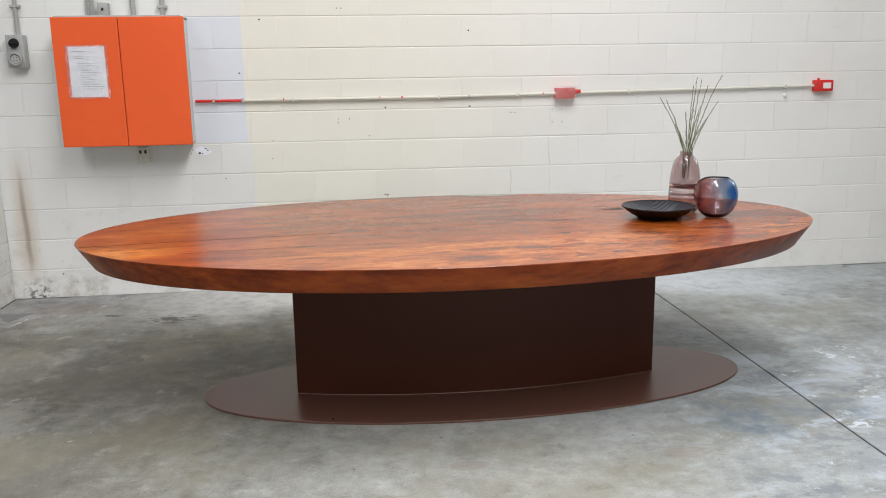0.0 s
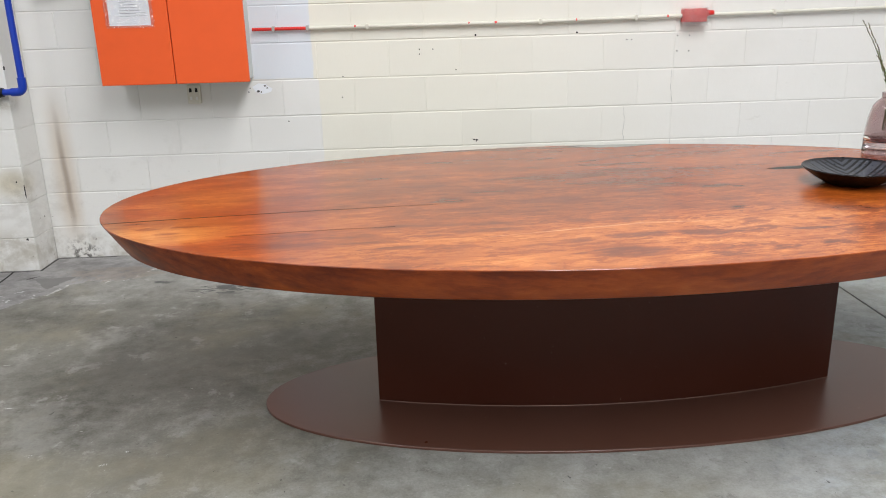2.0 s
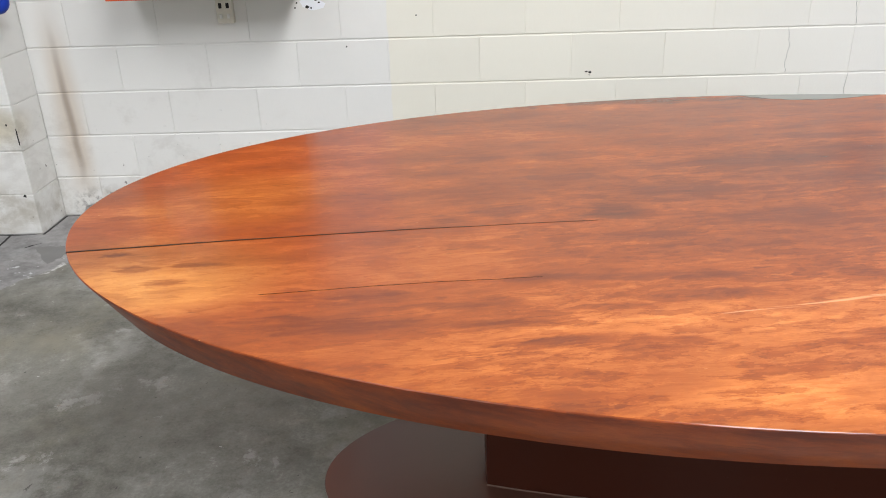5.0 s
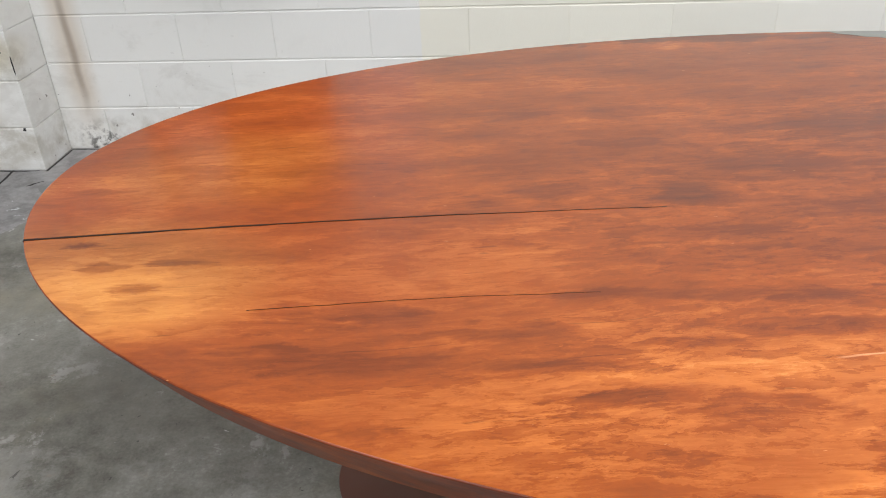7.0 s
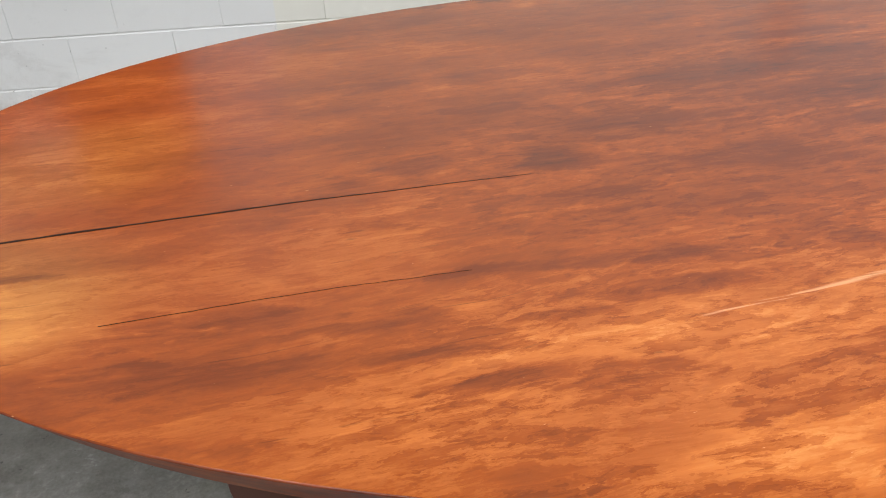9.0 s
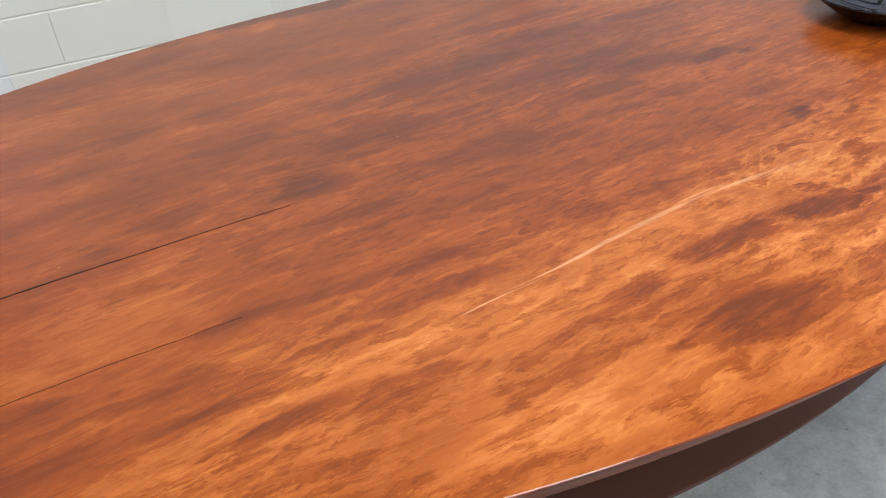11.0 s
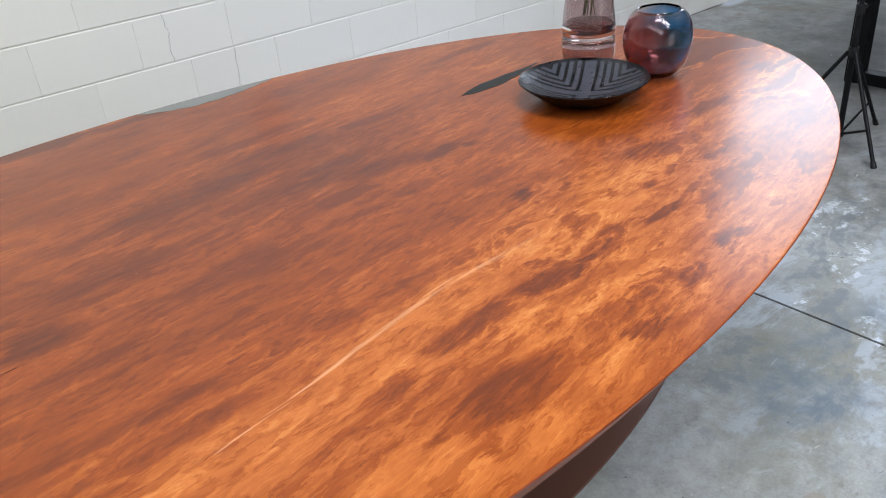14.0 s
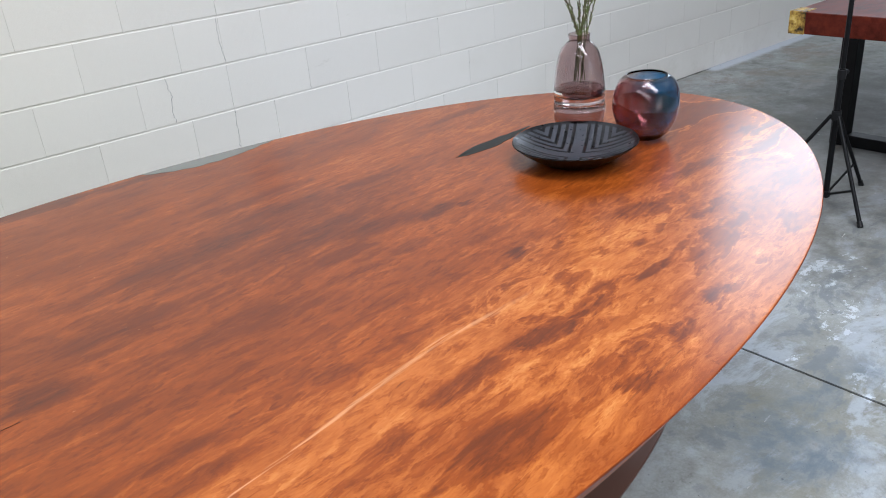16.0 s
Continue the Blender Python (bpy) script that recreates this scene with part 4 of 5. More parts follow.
for a, b in zip(rows, rows[1:]):
    for k in range(NS):
        j = (k + 1) % NS
        bm.faces.new((a[k], a[j], b[j], b[k]) if len(b) > 1 else (a[k], a[j], b[0]))
bmesh.ops.remove_doubles(bm, verts=bm.verts, dist=0.00005)
tagged(part("decorative_plate", bm, M_PLATE, None, "", 50, pose(2.236, 8.955, H, 0, 0, 33)), "shallow charcoal plate carved with nested chevron ribs", "plate")

vase = thing("bottle_vase", pose(2.415, 9.092, H), "mauve glass bottle vase with a dark waist band", "vase")
outer = rounded([(0.0, 0.002), (0.045, 0.001), (0.058, 0.008), (0.070, 0.040), (0.0735, 0.075), (0.0720, 0.098), (0.0708, 0.106), (0.0722, 0.114), (0.0705, 0.150), (0.064, 0.200), (0.054, 0.238), (0.040, 0.258), (0.0305, 0.266), (0.0290, 0.275), (0.0305, 0.284), (0.0300, 0.2865)], 4)
inner = rounded([(0.0275, 0.2865), (0.0265, 0.275), (0.0280, 0.264), (0.038, 0.2545), (0.051, 0.235), (0.061, 0.199), (0.0675, 0.150), (0.0685, 0.118), (0.0, 0.1165)], 4)
part("body", lathed(outer + inner, 72), M_MAUVE, vase, "", 60)
part("waist_band", lathed([(0.0675, 0.1175), (0.0679, 0.128), (0.0676, 0.138), (0.0640, 0.139), (0.0, 0.139), (0.0, 0.1176)], 64), M_MAUVE_DEEP, vase, "deep mauve band of thick glass", 60)
hollow = part("lower_chamber", lathed(rounded([(0.0, 0.092), (0.052, 0.092), (0.0655, 0.082), (0.0675, 0.066), (0.062, 0.036), (0.050, 0.012), (0.0, 0.010)], 4), 64), M_MAUVE, vase, "", 60)
hollow.data.flip_normals()


def glass_bowl():
    o = rounded([(0.0, 0.0), (0.030, 0.001), (0.055, 0.010), (0.084, 0.042), (0.098, 0.085), (0.095, 0.125), (0.083, 0.157), (0.068, 0.172), (0.060, 0.1765), (0.0580, 0.1785)], 5)
    i = rounded([(0.0560, 0.1775), (0.058, 0.1735), (0.066, 0.1672), (0.0795, 0.153), (0.0910, 0.122), (0.0938, 0.085), (0.080, 0.046), (0.050, 0.017), (0.0, 0.010)], 5)
    bm = lathed(o + i, 80, 1.0, 0.94)
    for v in bm.verts:
        a = math.atan2(v.co.y, v.co.x)
        k = 1 + 0.042 * math.sin(2 * a + 16 * v.co.z) * math.sin(math.pi * min(1, v.co.z / 0.178)) + 0.012 * math.sin(5 * a - 30 * v.co.z)
        v.co.x *= k
        v.co.y *= k
    return bm


tagged(part("globe_vase", glass_bowl(), M_TWOTONE, None, "", 70, pose(2.491, 8.920, H + 0.0005, 0, 0, 20)), "round glass vase shading from plum to blue", "vase")

twig0 = (2.416, 9.092)
TWIGS = [(-0.148, 1.286), (-0.092, 1.272), (0.022, 1.372), (0.055, 1.362), (0.138, 1.380), (0.134, 1.263), (0.034, 1.337), (-0.019, 1.214), (0.085, 1.19), (0.10, 1.335), (0.045, 1.24), (-0.05, 1.16)]
for i, (dx, zt) in enumerate(TWIGS):
    rnd = random.Random(40 + i)
    ang = rnd.uniform(0, 6.28)
    foot = Vector((twig0[0] + 0.016 * math.cos(ang), twig0[1] + 0.016 * math.sin(ang), 0.903 + rnd.uniform(0, 0.01)))
    neck = Vector((twig0[0] + max(-0.018, min(0.018, dx * 0.16)), twig0[1] + rnd.uniform(-0.014, 0.014), H + 0.280))
    tip = Vector((twig0[0] + dx, twig0[1] + rnd.uniform(-0.05, 0.05), zt))
    pts = []
    for k in range(15):
        t = k / 14
        if t < 0.4:
            p = foot.lerp(neck, t / 0.4)
        else:
            s = (t - 0.4) / 0.6
            p = neck.lerp(tip, s) + Vector((dx * 0.16 * (s * s - s), 0, 0.012 * math.sin(math.pi * s)))
        pts.append(p + Vector((rnd.uniform(-1, 1), rnd.uniform(-1, 1), 0)) * 0.0012)
    tw = thing("twig", Matrix.Identity(4), "thin budded green brown twig standing in the vase", "twig", "twigs in the vase")
    part("stem", tubed(pts, [0.0017 - 0.0009 * k / 14 for k in range(15)], 6), M_TWIG, tw, "", 60)
    bm = bmesh.new()
    for k in range(26):
        t = 6 + 8 * (k + rnd.random() * 0.5) / 26
        j = min(int(t), 13)
        p = pts[j].lerp(pts[j + 1], t - j)
        d = (pts[j + 1] - pts[j]).normalized()
        o = Vector((rnd.uniform(-1, 1), rnd.uniform(-1, 1), 0)).normalized() * 0.0024
        tube(bm, [p + o * 0.3, p + o + d * 0.003, p + o * 0.9 + d * 0.0075], [0.0012, 0.0019, 0.0003], 5)
    part("buds", bm, M_BUD, tw, "small brown buds", 60)
    bm = bmesh.new()
    for k in range(26):
        t = 5.6 + 4.6 * (k + rnd.random() * 0.7) / 26
        j = min(int(t), 13)
        p = pts[j].lerp(pts[j + 1], t - j)
        d = (pts[j + 1] - pts[j]).normalized()
        o = Vector((rnd.uniform(-1, 1), rnd.uniform(-1, 1), 0)).normalized()
        n_ = rnd.uniform(0.007, 0.013)
        tube(bm, [p, p + o * n_ * 0.35 + d * n_ * 0.5, p + o * n_ * 0.5 + d * n_], [0.0006, 0.0011, 0.0002], 4)
    part("leaflets", bm, M_LEAF, tw, "short green leaflets near the foot", 60)

# ---- on the north wall ----
cab = thing("electrical_cabinet", pose(-0.51, WALL_Y, 1.008), "orange two door electrical cabinet on a grey steel body", "cabinet")
part("body", boxed(-0.372, 0.356, -0.236, 0.001, 0.004, 0.764, 0.004, 2), M_BODY, cab, "grey steel body")
part("door", boxed(-0.385, -0.0022, -0.257, -0.236, 0, 0.768, 0.0035, 2), M_ORANGE, cab, "orange enamelled door")
part("door", boxed(0.0022, 0.383, -0.257, -0.236, 0, 0.768, 0.0035, 2), M_ORANGE, cab, "orange enamelled door")
part("drip_lip", boxed(-0.372, 0.362, -0.238, 0.001, 0.764, 0.778, 0.003), M_GREYMETAL, cab, "grey steel lip along the top")
part("hinge_pin", tubed([(0.3600, -0.228, 0.010), (0.3600, -0.228, 0.045)], 0.005, 8), M_BLACKSTEEL, cab)

note = thing("notice_sheet", pose(-0.706, WALL_Y - 0.2575, 1.457), "white printed sheet in a crinkled clear sleeve on the door", "notice")
part("paper", boxed(-0.105, 0.105, -0.0012, 0, -0.1485, 0.1485), M_PAPER, note, "white sheet")
rnd = random.Random(2)
for k in range(17):
    z = 0.118 - 0.0138 * k
    x0 = -0.075 + (0.012 if k > 3 else 0) + (0.018 if k > 7 else 0)
    ln = rnd.uniform(0.05, 0.13) if k not in (0, 3, 8) else rnd.uniform(0.05, 0.075)
    if k in (1, 4):
        continue
    part("text_line", boxed(x0, min(x0 + ln, 0.09), -0.0018, -0.0011, z, z + (0.0052 if k in (0, 3, 8) else 0.0032)), M_INK, note)
bm = bmesh.new()
bmesh.ops.create_grid(bm, x_segments=26, y_segments=36, size=0.5)
for v in bm.verts:
    x, y = v.co.x * 0.245, v.co.y * 0.318
    rim = max(abs(v.co.x), abs(v.co.y)) > 0.44
    v.co = (x + (rnd.uniform(-0.003, 0.003) if rim else 0), -0.0045 - 0.0028 * noise.noise((x * 34, y * 26, 3)) - (rnd.uniform(0, 0.003) if rim else 0), y)
part("sleeve", bm, M_FILM, note, "crinkled clear plastic sleeve", 80)


def screw(parent, x, y, z, r=0.004):
    return part("screw", tubed([(x, y, z), (x, y - 0.003, z)], r, 8), M_GREYMETAL, parent)


# double outlet below the cabinet
out_ = thing("power_outlet", pose(-0.487, WALL_Y, 0.929), "cream double power outlet with worn switches", "outlet")
part("cover", boxed(-0.036, 0.036, -0.034, 0.001, -0.052, 0.052, 0.005, 2), M_CONDUIT, out_)
for dx in (-0.016, 0.016):
    part("socket_hole", boxed(dx - 0.007, dx + 0.007, -0.0352, -0.033, 0.012, 0.034, 0.001), M_HOLE, out_)
    part("rocker", boxed(dx - 0.006, dx + 0.006, -0.038, -0.033, -0.030, -0.012, 0.0015), M_WHITE, out_)

# industrial switched socket by the corner, with its conduit
ind = thing("switched_socket", pose(-1.18, WALL_Y, 1.588), "grey switched socket outlet with a black rotary switch", "outlet")
part("housing", boxed(-0.052, 0.052, -0.075, 0.001, -0.100, 0.100, 0.007, 2), M_GREYPLASTIC, ind, "", 40)
part("switch_dial", tubed([(0, -0.074, 0.048), (0, -0.082, 0.048)], 0.036, 28), M_GREYMETAL, ind, "", 40)
part("switch_knob", tubed([(0, -0.081, 0.048), (0, -0.097, 0.048)], [0.031, 0.027], 24), M_DARKPLASTIC, ind, "black rotary knob", 40)
part("switch_grip", boxed(-0.026, 0.026, -0.106, -0.095, 0.042, 0.054, 0.003), M_DARKPLASTIC, ind, "", None, None)
part("socket_ring", lathed([(0.036, 0), (0.040, 0.004), (0.040, 0.018), (0.034, 0.021), (0.030, 0.018), (0.029, 0.006), (0.0, 0.006)], 32), M_GREYPLASTIC, ind, "round screw ring", 40, pose(0, -0.074, -0.046, 90, 0, 0))
part("socket_insert", tubed([(0, -0.079, -0.046), (0, -0.087, -0.046)], 0.024, 24), M_GREYMETAL, ind, "grey pin insert", 40)
for a in (45, 135, 225, 315):
    part("pin_hole", tubed([(0.012 * math.cos(radians(a)), -0.0865, -0.046 + 0.012 * math.sin(radians(a))), (0.012 * math.cos(radians(a)), -0.0880, -0.046 + 0.012 * math.sin(radians(a)))], 0.0036, 8), M_HOLE, ind)
for dx in (-0.036, -0.014, 0.014):
    part("indicator", tubed([(dx, -0.074, 0.088), (dx, -0.078, 0.088)], 0.0045, 8), M_GREYMETAL, ind)


def riser(x, z0, r, label, saddles=()):
    """An upright conduit from z0 to above the view."""
    c = thing("conduit", pose(x, WALL_Y - r - 0.006, z0), label, "conduit", "upright conduits")
    part("pipe", tubed([(0, 0, 0), (0, 0, 3.2 - z0)], r, 14), M_GREYPLASTIC, c, "", 40)
    for z in saddles:
        part("saddle", boxed(-0.030, 0.030, -r - 0.002, r + 0.006, z - z0 - 0.008, z - z0 + 0.008, 0.002), M_GREYMETAL, c)
    return c


riser(-1.172, 1.688, 0.0125, "grey upright conduit above the switched socket", (1.86,))
riser(-0.470, 1.788, 0.016, "grey upright conduit above the cabinet")
riser(-0.292, 1.788, 0.016, "grey upright conduit above the cabinet", (1.85,))
jb = thing("junction_box", pose(-0.645, WALL_Y, 1.788), "small grey junction box above the cabinet", "junction box")
part("case", boxed(-0.032, 0.032, -0.055, 0.001, 0.0, 0.088, 0.005, 2), M_GREYPLASTIC, jb, "", 40)
part("latch", boxed(-0.006, 0.006, -0.060, -0.054, 0.040, 0.056, 0.001), M_DARKPLASTIC, jb)
for i, dx in enumerate((-0.018, -0.006, 0.006, 0.018, 0.03)):
    cb = tagged(part("cable", tubed([(-0.735 + dx + 0.003 * math.sin(k * 0.9 + i), WALL_Y - 0.02 - 0.004 * (i % 2), 1.788 + 0.1 * k) for k in range(14)], 0.0055, 8), M_GREYPLASTIC, None, "", 60), "grey cable dropping into the cabinet", "cable", "cables above the cabinet")

# the long horizontal conduit with its red boxes
def run_z(x):
    return 1.2655 + (0.0 if x < 1.45 else (x - 1.45) * 0.0122)


lc = thing("wall_conduit", Matrix.Identity(4), "long cream painted conduit along the wall, red at one end", "conduit")
CY = WALL_Y - 0.020
part("pipe", tubed([(x, CY, run_z(x)) for x in (0.172, 0.6, 1.0, 1.45, 1.9, 2.23)], 0.0100, 14), M_CONDUIT, lc, "", 40)
part("pipe", tubed([(x, CY, run_z(x)) for x in (2.34, 2.8, 3.3, 3.7, 4.07)], 0.0092, 14), M_CONDUIT, lc, "", 40)
part("red_end", tubed([(x, CY, run_z(x)) for x in (-0.135, 0.0, 0.176)], 0.0088, 14), M_RED, lc, "red painted end", 40)
for x in (-0.02, 0.165, 0.49, 1.44, 1.97, 2.74, 3.86):
    part("saddle", boxed(x - 0.008, x + 0.008, CY - 0.0135, WALL_Y + 0.001, run_z(x) - 0.0150, run_z(x) + 0.0150, 0.003), M_GREYMETAL if x < 0.2 else M_CONDUIT, lc)
for x, ln in ((0.40, 0.05), (0.98, 0.12), (1.16, 0.07), (1.62, 0.04), (2.12, 0.05)):
    part("bare_undercoat", tubed([(x, CY - 0.0012, run_z(x) + 0.0008), (x + ln * 0.5, CY - 0.0016, run_z(x) + 0.0010), (x + ln, CY - 0.0012, run_z(x) + 0.0008)], [0.004, 0.0095, 0.004], 10), M_RED, lc, "red undercoat showing through worn paint", 40)
for x in (0.48, 1.02, 1.45, 1.95):
    part("coupling", tubed([(x - 0.024, CY, run_z(x - 0.024)), (x + 0.024, CY, run_z(x + 0.024))], 0.0120, 14), M_CONDUIT, lc, "", 40)

rb = thing("red_junction_box", pose(2.289, WALL_Y, 1.276), "red junction box wrapped in clear film", "junction box")
part("case", boxed(-0.064, 0.064, -0.058, 0.001, -0.036, 0.036, 0.005, 2), M_RED, rb, "", 40)
part("gland", tubed([(0.060, -0.020, 0.008), (0.112, -0.020, 0.010)], [0.018, 0.013], 14), M_RED, rb, "", 40)
bm = bmesh.new()
bmesh.ops.create_grid(bm, x_segments=22, y_segments=18, size=0.5)
for v in bm.verts:
    x, z = v.co.x * 0.150, v.co.y * 0.104
    v.co = (x + rnd.uniform(-0.003, 0.003), -0.063 + 0.35 * max(0, abs(z) - 0.040) - 0.005 * noise.noise((x * 40, z * 40, 7)), z - 0.006)
part("wrap", bm, M_FILM, rb, "crinkled clear film", 80)
rb2 = thing("red_switch_box", pose(4.127, WALL_Y, 1.297), "red wall box with a white label", "junction box")
part("case", boxed(-0.063, 0.063, -0.055, 0.001, -0.038, 0.038, 0.004, 2), M_RED, rb2, "", 40)
part("label", boxed(-0.012, 0.046, -0.0562, -0.054, -0.020, 0.020), M_WHITE, rb2, "white label")
part("knob", tubed([(-0.035, -0.030, 0.037), (-0.035, -0.030, 0.050)], 0.008, 10), M_RED, rb2, "", 40)

anchor = thing("wall_anchor", pose(3.866, WALL_Y, 1.235), "white plastic anchor stub on the wall", "wall anchor")
part("stub", tubed([(0, 0.001, 0), (0, -0.025, -0.004)], [0.013, 0.009], 12), M_WHITE, anchor, "", 40)

PLUGS = [(0.296, 1.771), (0.789, 1.838), (0.818, 1.838), (1.643, 1.692), (1.084, 1.203), (1.648, 1.201), (0.772, 1.135), (0.846, 1.133), (0.771, 1.109), (0.973, 1.019), (1.929, 1.155), (1.956, 1.154), (2.213, 1.169), (2.280, 1.168), (2.214, 1.085), (2.281, 1.084), (2.254, 0.328), (0.34, 1.00), (0.33, 0.885), (0.02, 0.76)]
for i, (x, z) in enumerate(PLUGS):
    r = (0.0055, 0.0036)[i not in (0, 3, 4, 5, 16)]
    tagged(part("screw_hole", tubed([(x, WALL_Y + 0.004, z), (x, WALL_Y - 0.0012, z)], r, 10), M_HOLE), "small dark screw hole in the painted wall", "hole", "screw holes in the wall")


def chip(x, z, r, seed, stretch=1.0):
    """A knocked-out spot of paint and block."""
    rr = random.Random(seed)
    pts = [(x + r * stretch * rr.uniform(0.55, 1.1) * math.cos(a), z + r * rr.uniform(0.55, 1.1) * math.sin(a)) for a in np.linspace(0, 2 * math.pi, 13)[:-1]]
    tagged(part("paint_chip", prism(pts, 1, WALL_Y - 0.0012, WALL_Y + 0.004), M_HOLE), "dark chip knocked out of the painted block", "chip", "chips in the wall")


rr = random.Random(77)
patch_ = [(-0.118 + 0.062 * rr.uniform(0.6, 1.1) * math.cos(a), 0.946 + 0.030 * rr.uniform(0.6, 1.1) * math.sin(a)) for a in np.linspace(0, 2 * math.pi, 19)[:-1]]
tagged(part("filler_patch", prism(patch_, 1, WALL_Y - 0.0009, WALL_Y + 0.004), M_PAPER), "dab of white filler round old fixings", "patch")
chip(1.083, 0.621, 0.0065, 1, 1.2)
chip(1.068, 0.624, 0.0035, 3, 2.2)
chip(1.080, 0.610, 0.0035, 4, 0.8)
for i, (x, z, r) in enumerate(((-0.137, 0.932, 0.008), (-0.120, 0.928, 0.005), (-0.097, 0.961, 0.006), (-0.085, 0.950, 0.005), (-0.189, 0.930, 0.004), (-0.18, 0.950, 0.004), (0.151, 1.439, 0.0055))):
    chip(x, z, r, 20 + i, 1.2)

def wall_crack(pts, width, seed):
    """A hairline crack through a painted block."""
    rr = random.Random(seed)
    line = []
    for (x0, z0), (x1, z1) in zip(pts, pts[1:]):
        line += [(x0 + (x1 - x0) * k / 5 + rr.uniform(-0.004, 0.004), z0 + (z1 - z0) * k / 5) for k in range(5)]
    line.append(pts[-1])
    lo = [(x - width * rr.uniform(0.2, 0.7), z) for x, z in line]
    hi = [(x + width * rr.uniform(0.2, 0.7), z) for x, z in line]
    tagged(part("wall_crack", prism(lo + hi[::-1], 1, WALL_Y - 0.0011, WALL_Y + 0.004), M_CRACK), "thin grey crack in a painted block", "crack", "cracks in the wall")


wall_crack([(1.920, 0.787), (1.926, 0.751), (1.935, 0.706), (1.927, 0.656), (1.930, 0.598)], 0.0015, 5)
wall_crack([(2.200, 0.587), (2.199, 0.50), (2.193, 0.43), (2.196, 0.394)], 0.0012, 6)
wall_crack([(2.194, 0.987), (2.190, 0.90), (2.203, 0.80)], 0.0016, 7)

# ---- blue air line on the pier ----
air = thing("air_pipe", Matrix.Identity(4), "blue plastic air line with an elbow and black coupling", "pipe")
PX, PY = -1.302, PIER_Y - 0.034
arc = [(PX - 0.03 + 0.03 * math.cos(a), PY, 1.022 - 0.03 * math.sin(a)) for a in np.linspace(0, math.pi / 2, 7)]
part("upright", tubed([(PX, PY, 3.2), (PX, PY, 1.06)], 0.0165, 16), M_BLUE, air, "", 40)
part("elbow", tubed([(PX, PY, 1.065), *arc, (PX - 0.062, PY, 0.992)], 0.0215, 16), M_BLUE, air, "", 50)
part("branch", tubed([(PX - 0.05, PY, 0.992), (-2.4, PY, 0.992)], 0.0165, 16), M_BLUE, air, "", 40)
part("coupling", tubed([(x, PY, 0.992) for x in (-1.470, -1.463, -1.427, -1.417, -1.405)], [0.024, 0.028, 0.028, 0.024, 0.022], 16), M_DARKPLASTIC, air, "black compression coupling", 40)
part("collar", tubed([(-1.515, PY, 0.992), (-1.478, PY, 0.992)], 0.0185, 16), M_WHITE, air, "white collar", 40)
for x, z, w, h in ((-1.404, 0.452, 0.007, 0.088), (-1.441, 0.508, 0.010, 0.012), (-1.438, 0.183, 0.018, 0.014), (-1.398, 1.112, 0.010, 0.020)):
    rr = random.Random(int(z * 1000))
    ring_ = [(x + w / 2 * rr.uniform(0.5, 1.1) * math.cos(a), z + h / 2 * rr.uniform(0.7, 1.1) * math.sin(a)) for a in np.linspace(0, 2 * math.pi, 13)[:-1]]
    tagged(part("paint_chip", prism(ring_, 1, PIER_Y - 0.0016, PIER_Y + 0.004), M_HOLE), "dark chip knocked out of the painted pier", "chip", "chips in the pier")
stub = thing("pipe_plug", pose(-1.56, PIER_Y, 1.24), "small metal plug in the pier", "plug")
part("head", tubed([(0, 0.001, 0), (0, -0.014, 0)], 0.011, 12), M_GREYMETAL, stub, "", 40)

# ---- past the table: a light stand and another table ----
stand = thing("light_stand", pose(4.073, 9.093, 0), "black folding light stand beside the tables", "light stand")
part("column", tubed([(0, 0, 0.025), (0, 0, 0.60)], 0.0125, 14), M_BLACKSTEEL, stand, "", 40)
part("upper_tube", tubed([(0, 0, 0.58), (0, 0, 1.75)], 0.0100, 14), M_BLACKSTEEL, stand, "", 40)
part("clamp", tubed([(0, 0, 0.555), (0, 0, 0.595)], 0.018, 14), M_DARKPLASTIC, stand, "", 40)
part("clamp_knob", tubed([(0.014, 0, 0.575), (0.045, 0, 0.578)], [0.006, 0.011], 10), M_DARKPLASTIC, stand, "", 40)
part("collar", tubed([(0, 0, 0.380), (0, 0, 0.420)], 0.020, 14), M_DARKPLASTIC, stand, "", 40)
part("lower_collar", tubed([(0, 0, 0.030), (0, 0, 0.055)], 0.018, 14), M_DARKPLASTIC, stand, "", 40)
for a in (-126, -6, 114):
    d = Vector((math.cos(radians(a)), math.sin(radians(a)), 0))
    leg = part("leg", tubed([d * 0.018 + Vector((0, 0, 0.40)), d * 0.285 + Vector((0, 0, 0.008))], 0.0085, 10), M_BLACKSTEEL, stand, "", 40)
    part("foot", tubed([d * 0.275 + Vector((0, 0, 0.022)), d * 0.290 + Vector((0, 0, 0.001))], 0.0115, 10), M_DARKPLASTIC, leg, "", 40)
    part("strut", tubed([d * 0.016 + Vector((0, 0, 0.045)), d * 0.200 + Vector((0, 0, 0.130))], 0.0055, 8), M_BLACKSTEEL, stand, "", 40)

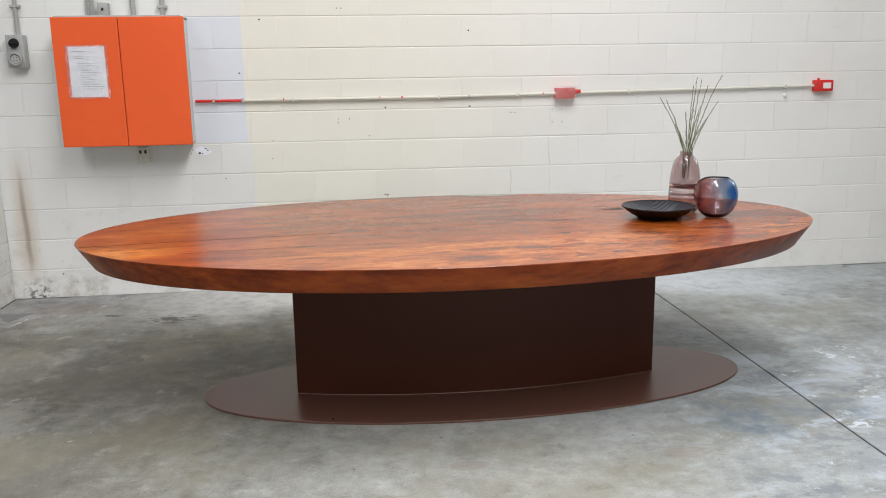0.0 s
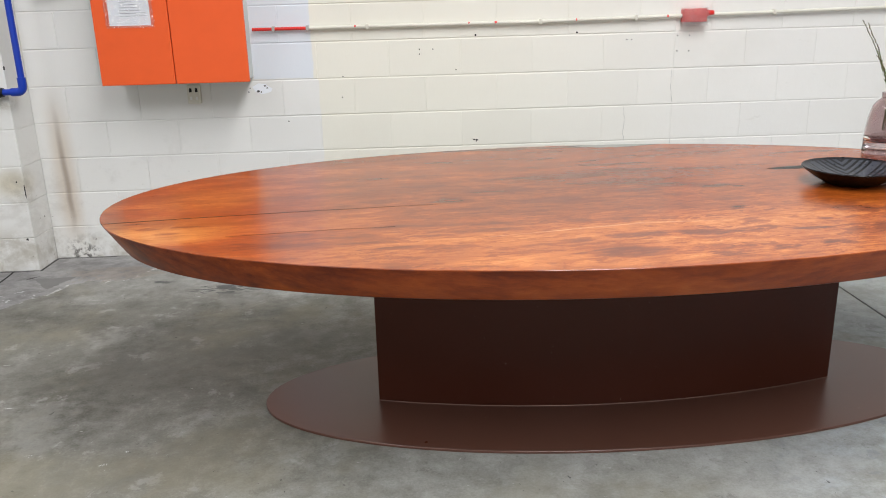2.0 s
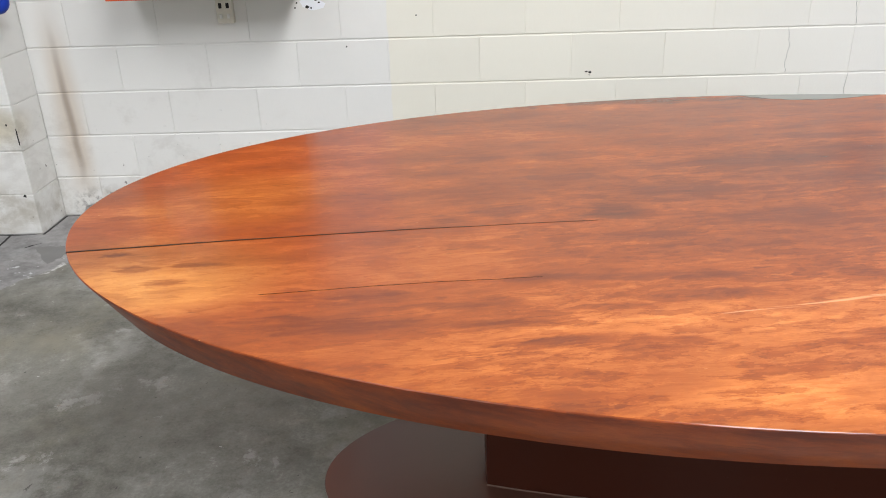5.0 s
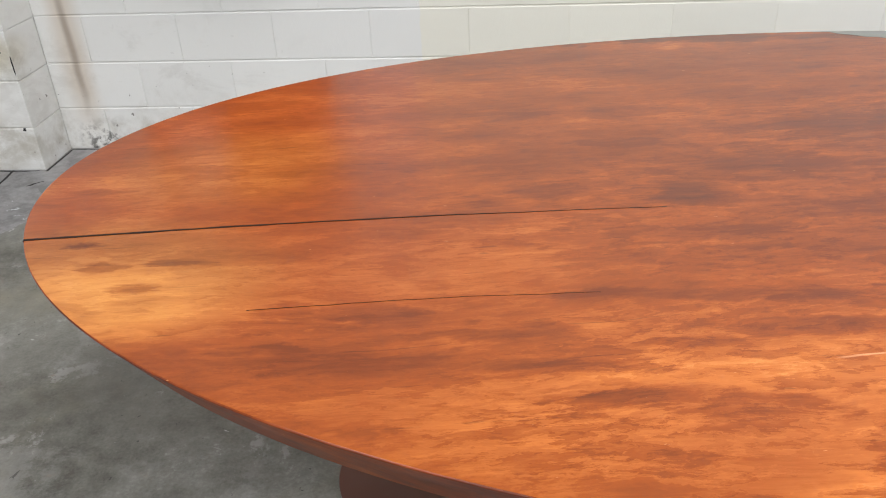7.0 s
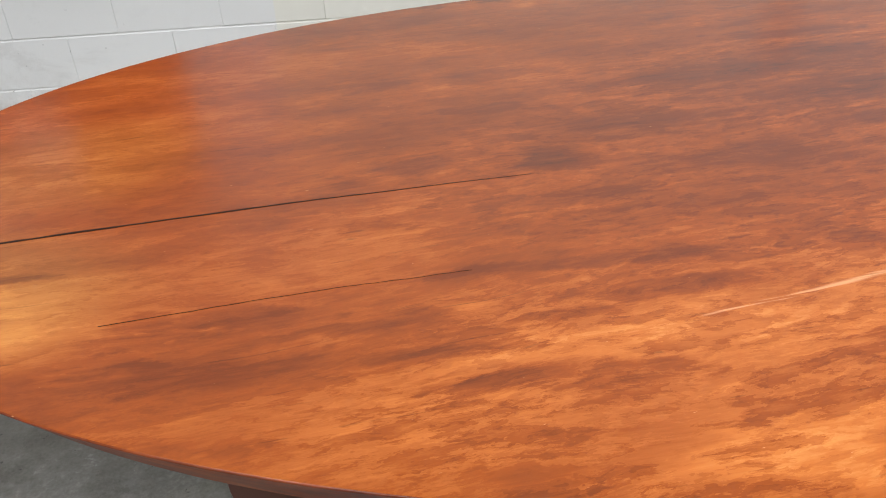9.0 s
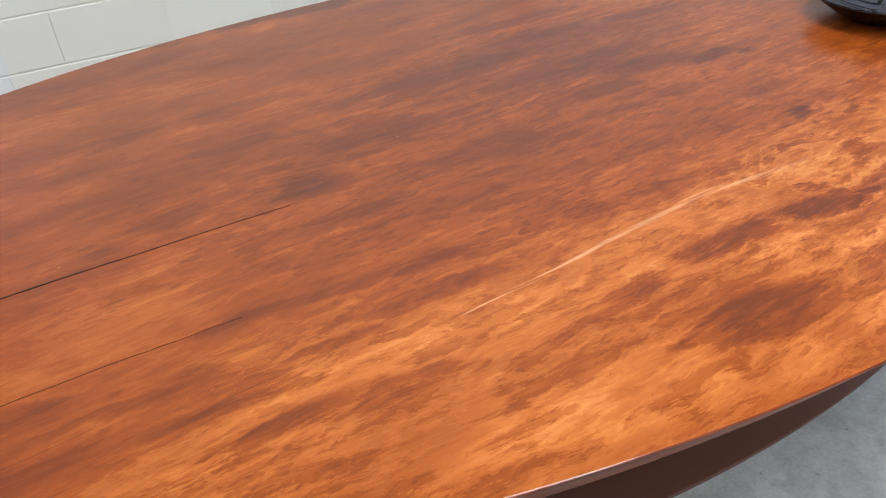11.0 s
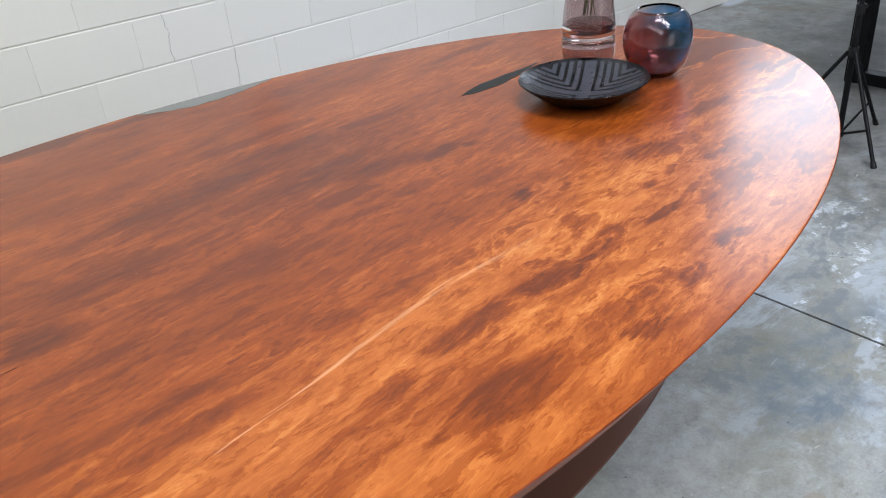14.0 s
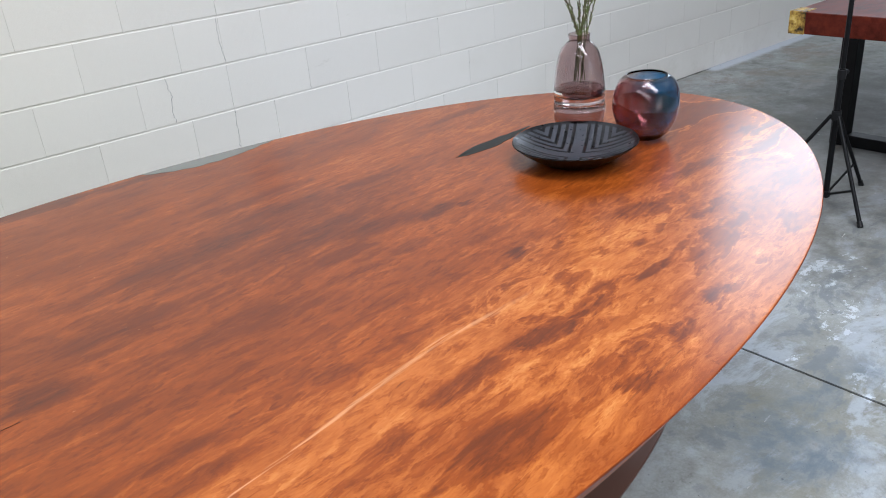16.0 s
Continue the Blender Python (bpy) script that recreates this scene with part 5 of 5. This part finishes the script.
tab2 = thing("slab_table", pose(4.40, 9.51, 0), "red brown slab table with a gold flecked corner on black legs", "table")
part("tabletop", boxed(0.0, 2.6, -1.25, 0.0, 0.65, 0.75, 0.004, 2), M_REDWOOD, tab2, "thick red brown slab")
part("resin_corner", boxed(-0.003, 0.10, -0.075, 0.003, 0.648, 0.753, 0.004, 2), M_GOLD, tab2, "gold flecked resin corner")
for x in (0.48, 1.90):
    leg = bmesh.new()
    box(leg, x - 0.04, x + 0.04, -0.14, -0.06, 0.0, 0.65, 0.003)
    frame_ = part("leg_frame", leg, M_BLACKSTEEL, tab2, "black steel box leg")
    part("upright", boxed(x - 0.04, x + 0.04, -0.95, -0.87, 0.0, 0.65, 0.003), M_BLACKSTEEL, frame_)
    part("foot_bar", boxed(x - 0.04, x + 0.04, -0.87, -0.14, 0.0, 0.06, 0.003), M_BLACKSTEEL, frame_)
    part("head_bar", boxed(x - 0.04, x + 0.04, -0.87, -0.14, 0.60, 0.65, 0.003), M_BLACKSTEEL, frame_)

# ---- the blocks of the wall and the pier ----
block_meshes = {}


def block(parent, x0, x1, z0, z1, y, depth):
    """One painted block, its face at y, with eased edges; alike blocks share a mesh."""
    key = (round(x1 - x0, 3), round(z1 - z0, 3), round(depth, 3))
    if key not in block_meshes:
        w, h = key[0] / 2, key[1] / 2
        c = 0.0022
        bm = bmesh.new()
        vs = [[bm.verts.new((sx * (w - i * 0.35), yy, sz * (h - i))) for sx, sz in ((-1, -1), (1, -1), (1, 1), (-1, 1))] for yy, i in ((0.0, c), (c * 0.8, 0.0), (key[2], 0.0))]
        bm.faces.new(vs[0])
        for a, b in zip(vs, vs[1:]):
            for k in range(4):
                bm.faces.new((a[k], a[(k + 1) % 4], b[(k + 1) % 4], b[k]))
        block_meshes[key] = finish(bm, "block", M_BLOCK)
    ob = new("block", block_meshes[key])
    ob.parent = parent
    ob.location = ((x0 + x1) / 2, y + random.Random(len(bpy.data.objects)).uniform(-0.0007, 0.0007), (z0 + z1) / 2)
    return ob


JH = 0.0028
tops = [0.19 + 0.2 * k for k in range(10)]
for k, zt in enumerate(tops):
    zb = 0.0 if k == 0 else zt - 0.2
    off = 0.0 if k % 2 == 1 else 0.20
    xs = [PIER_X] + [x for x in np.arange(-1.8 + off, 7.2, 0.4) if x > PIER_X + 0.08]
    if k % 2 == 0:
        xs = sorted(xs + [2.2])
    for x0, x1 in zip(xs, xs[1:]):
        JV = 0.0005 if x0 < 0.15 else 0.0002
        block(wall, float(x0) + JV, float(x1) - JV, zb + (JH if k else 0.001), zt - JH, WALL_Y, 0.003 + 0.02)
JV = 0.0009
for k, zt in enumerate(tops):
    zb = 0.0 if k == 0 else zt - 0.2
    w = 0.40 if k % 2 else 0.20
    xs = [PIER_X - w - 0.4, PIER_X - w, PIER_X]
    for x0, x1 in zip(xs, xs[1:]):
        block(pier, x0 + JV, x1 - (0 if x1 == PIER_X else JV), zb + (JH if k else 0.001), zt - JH, PIER_Y, 0.229 if x1 == PIER_X else 0.02)
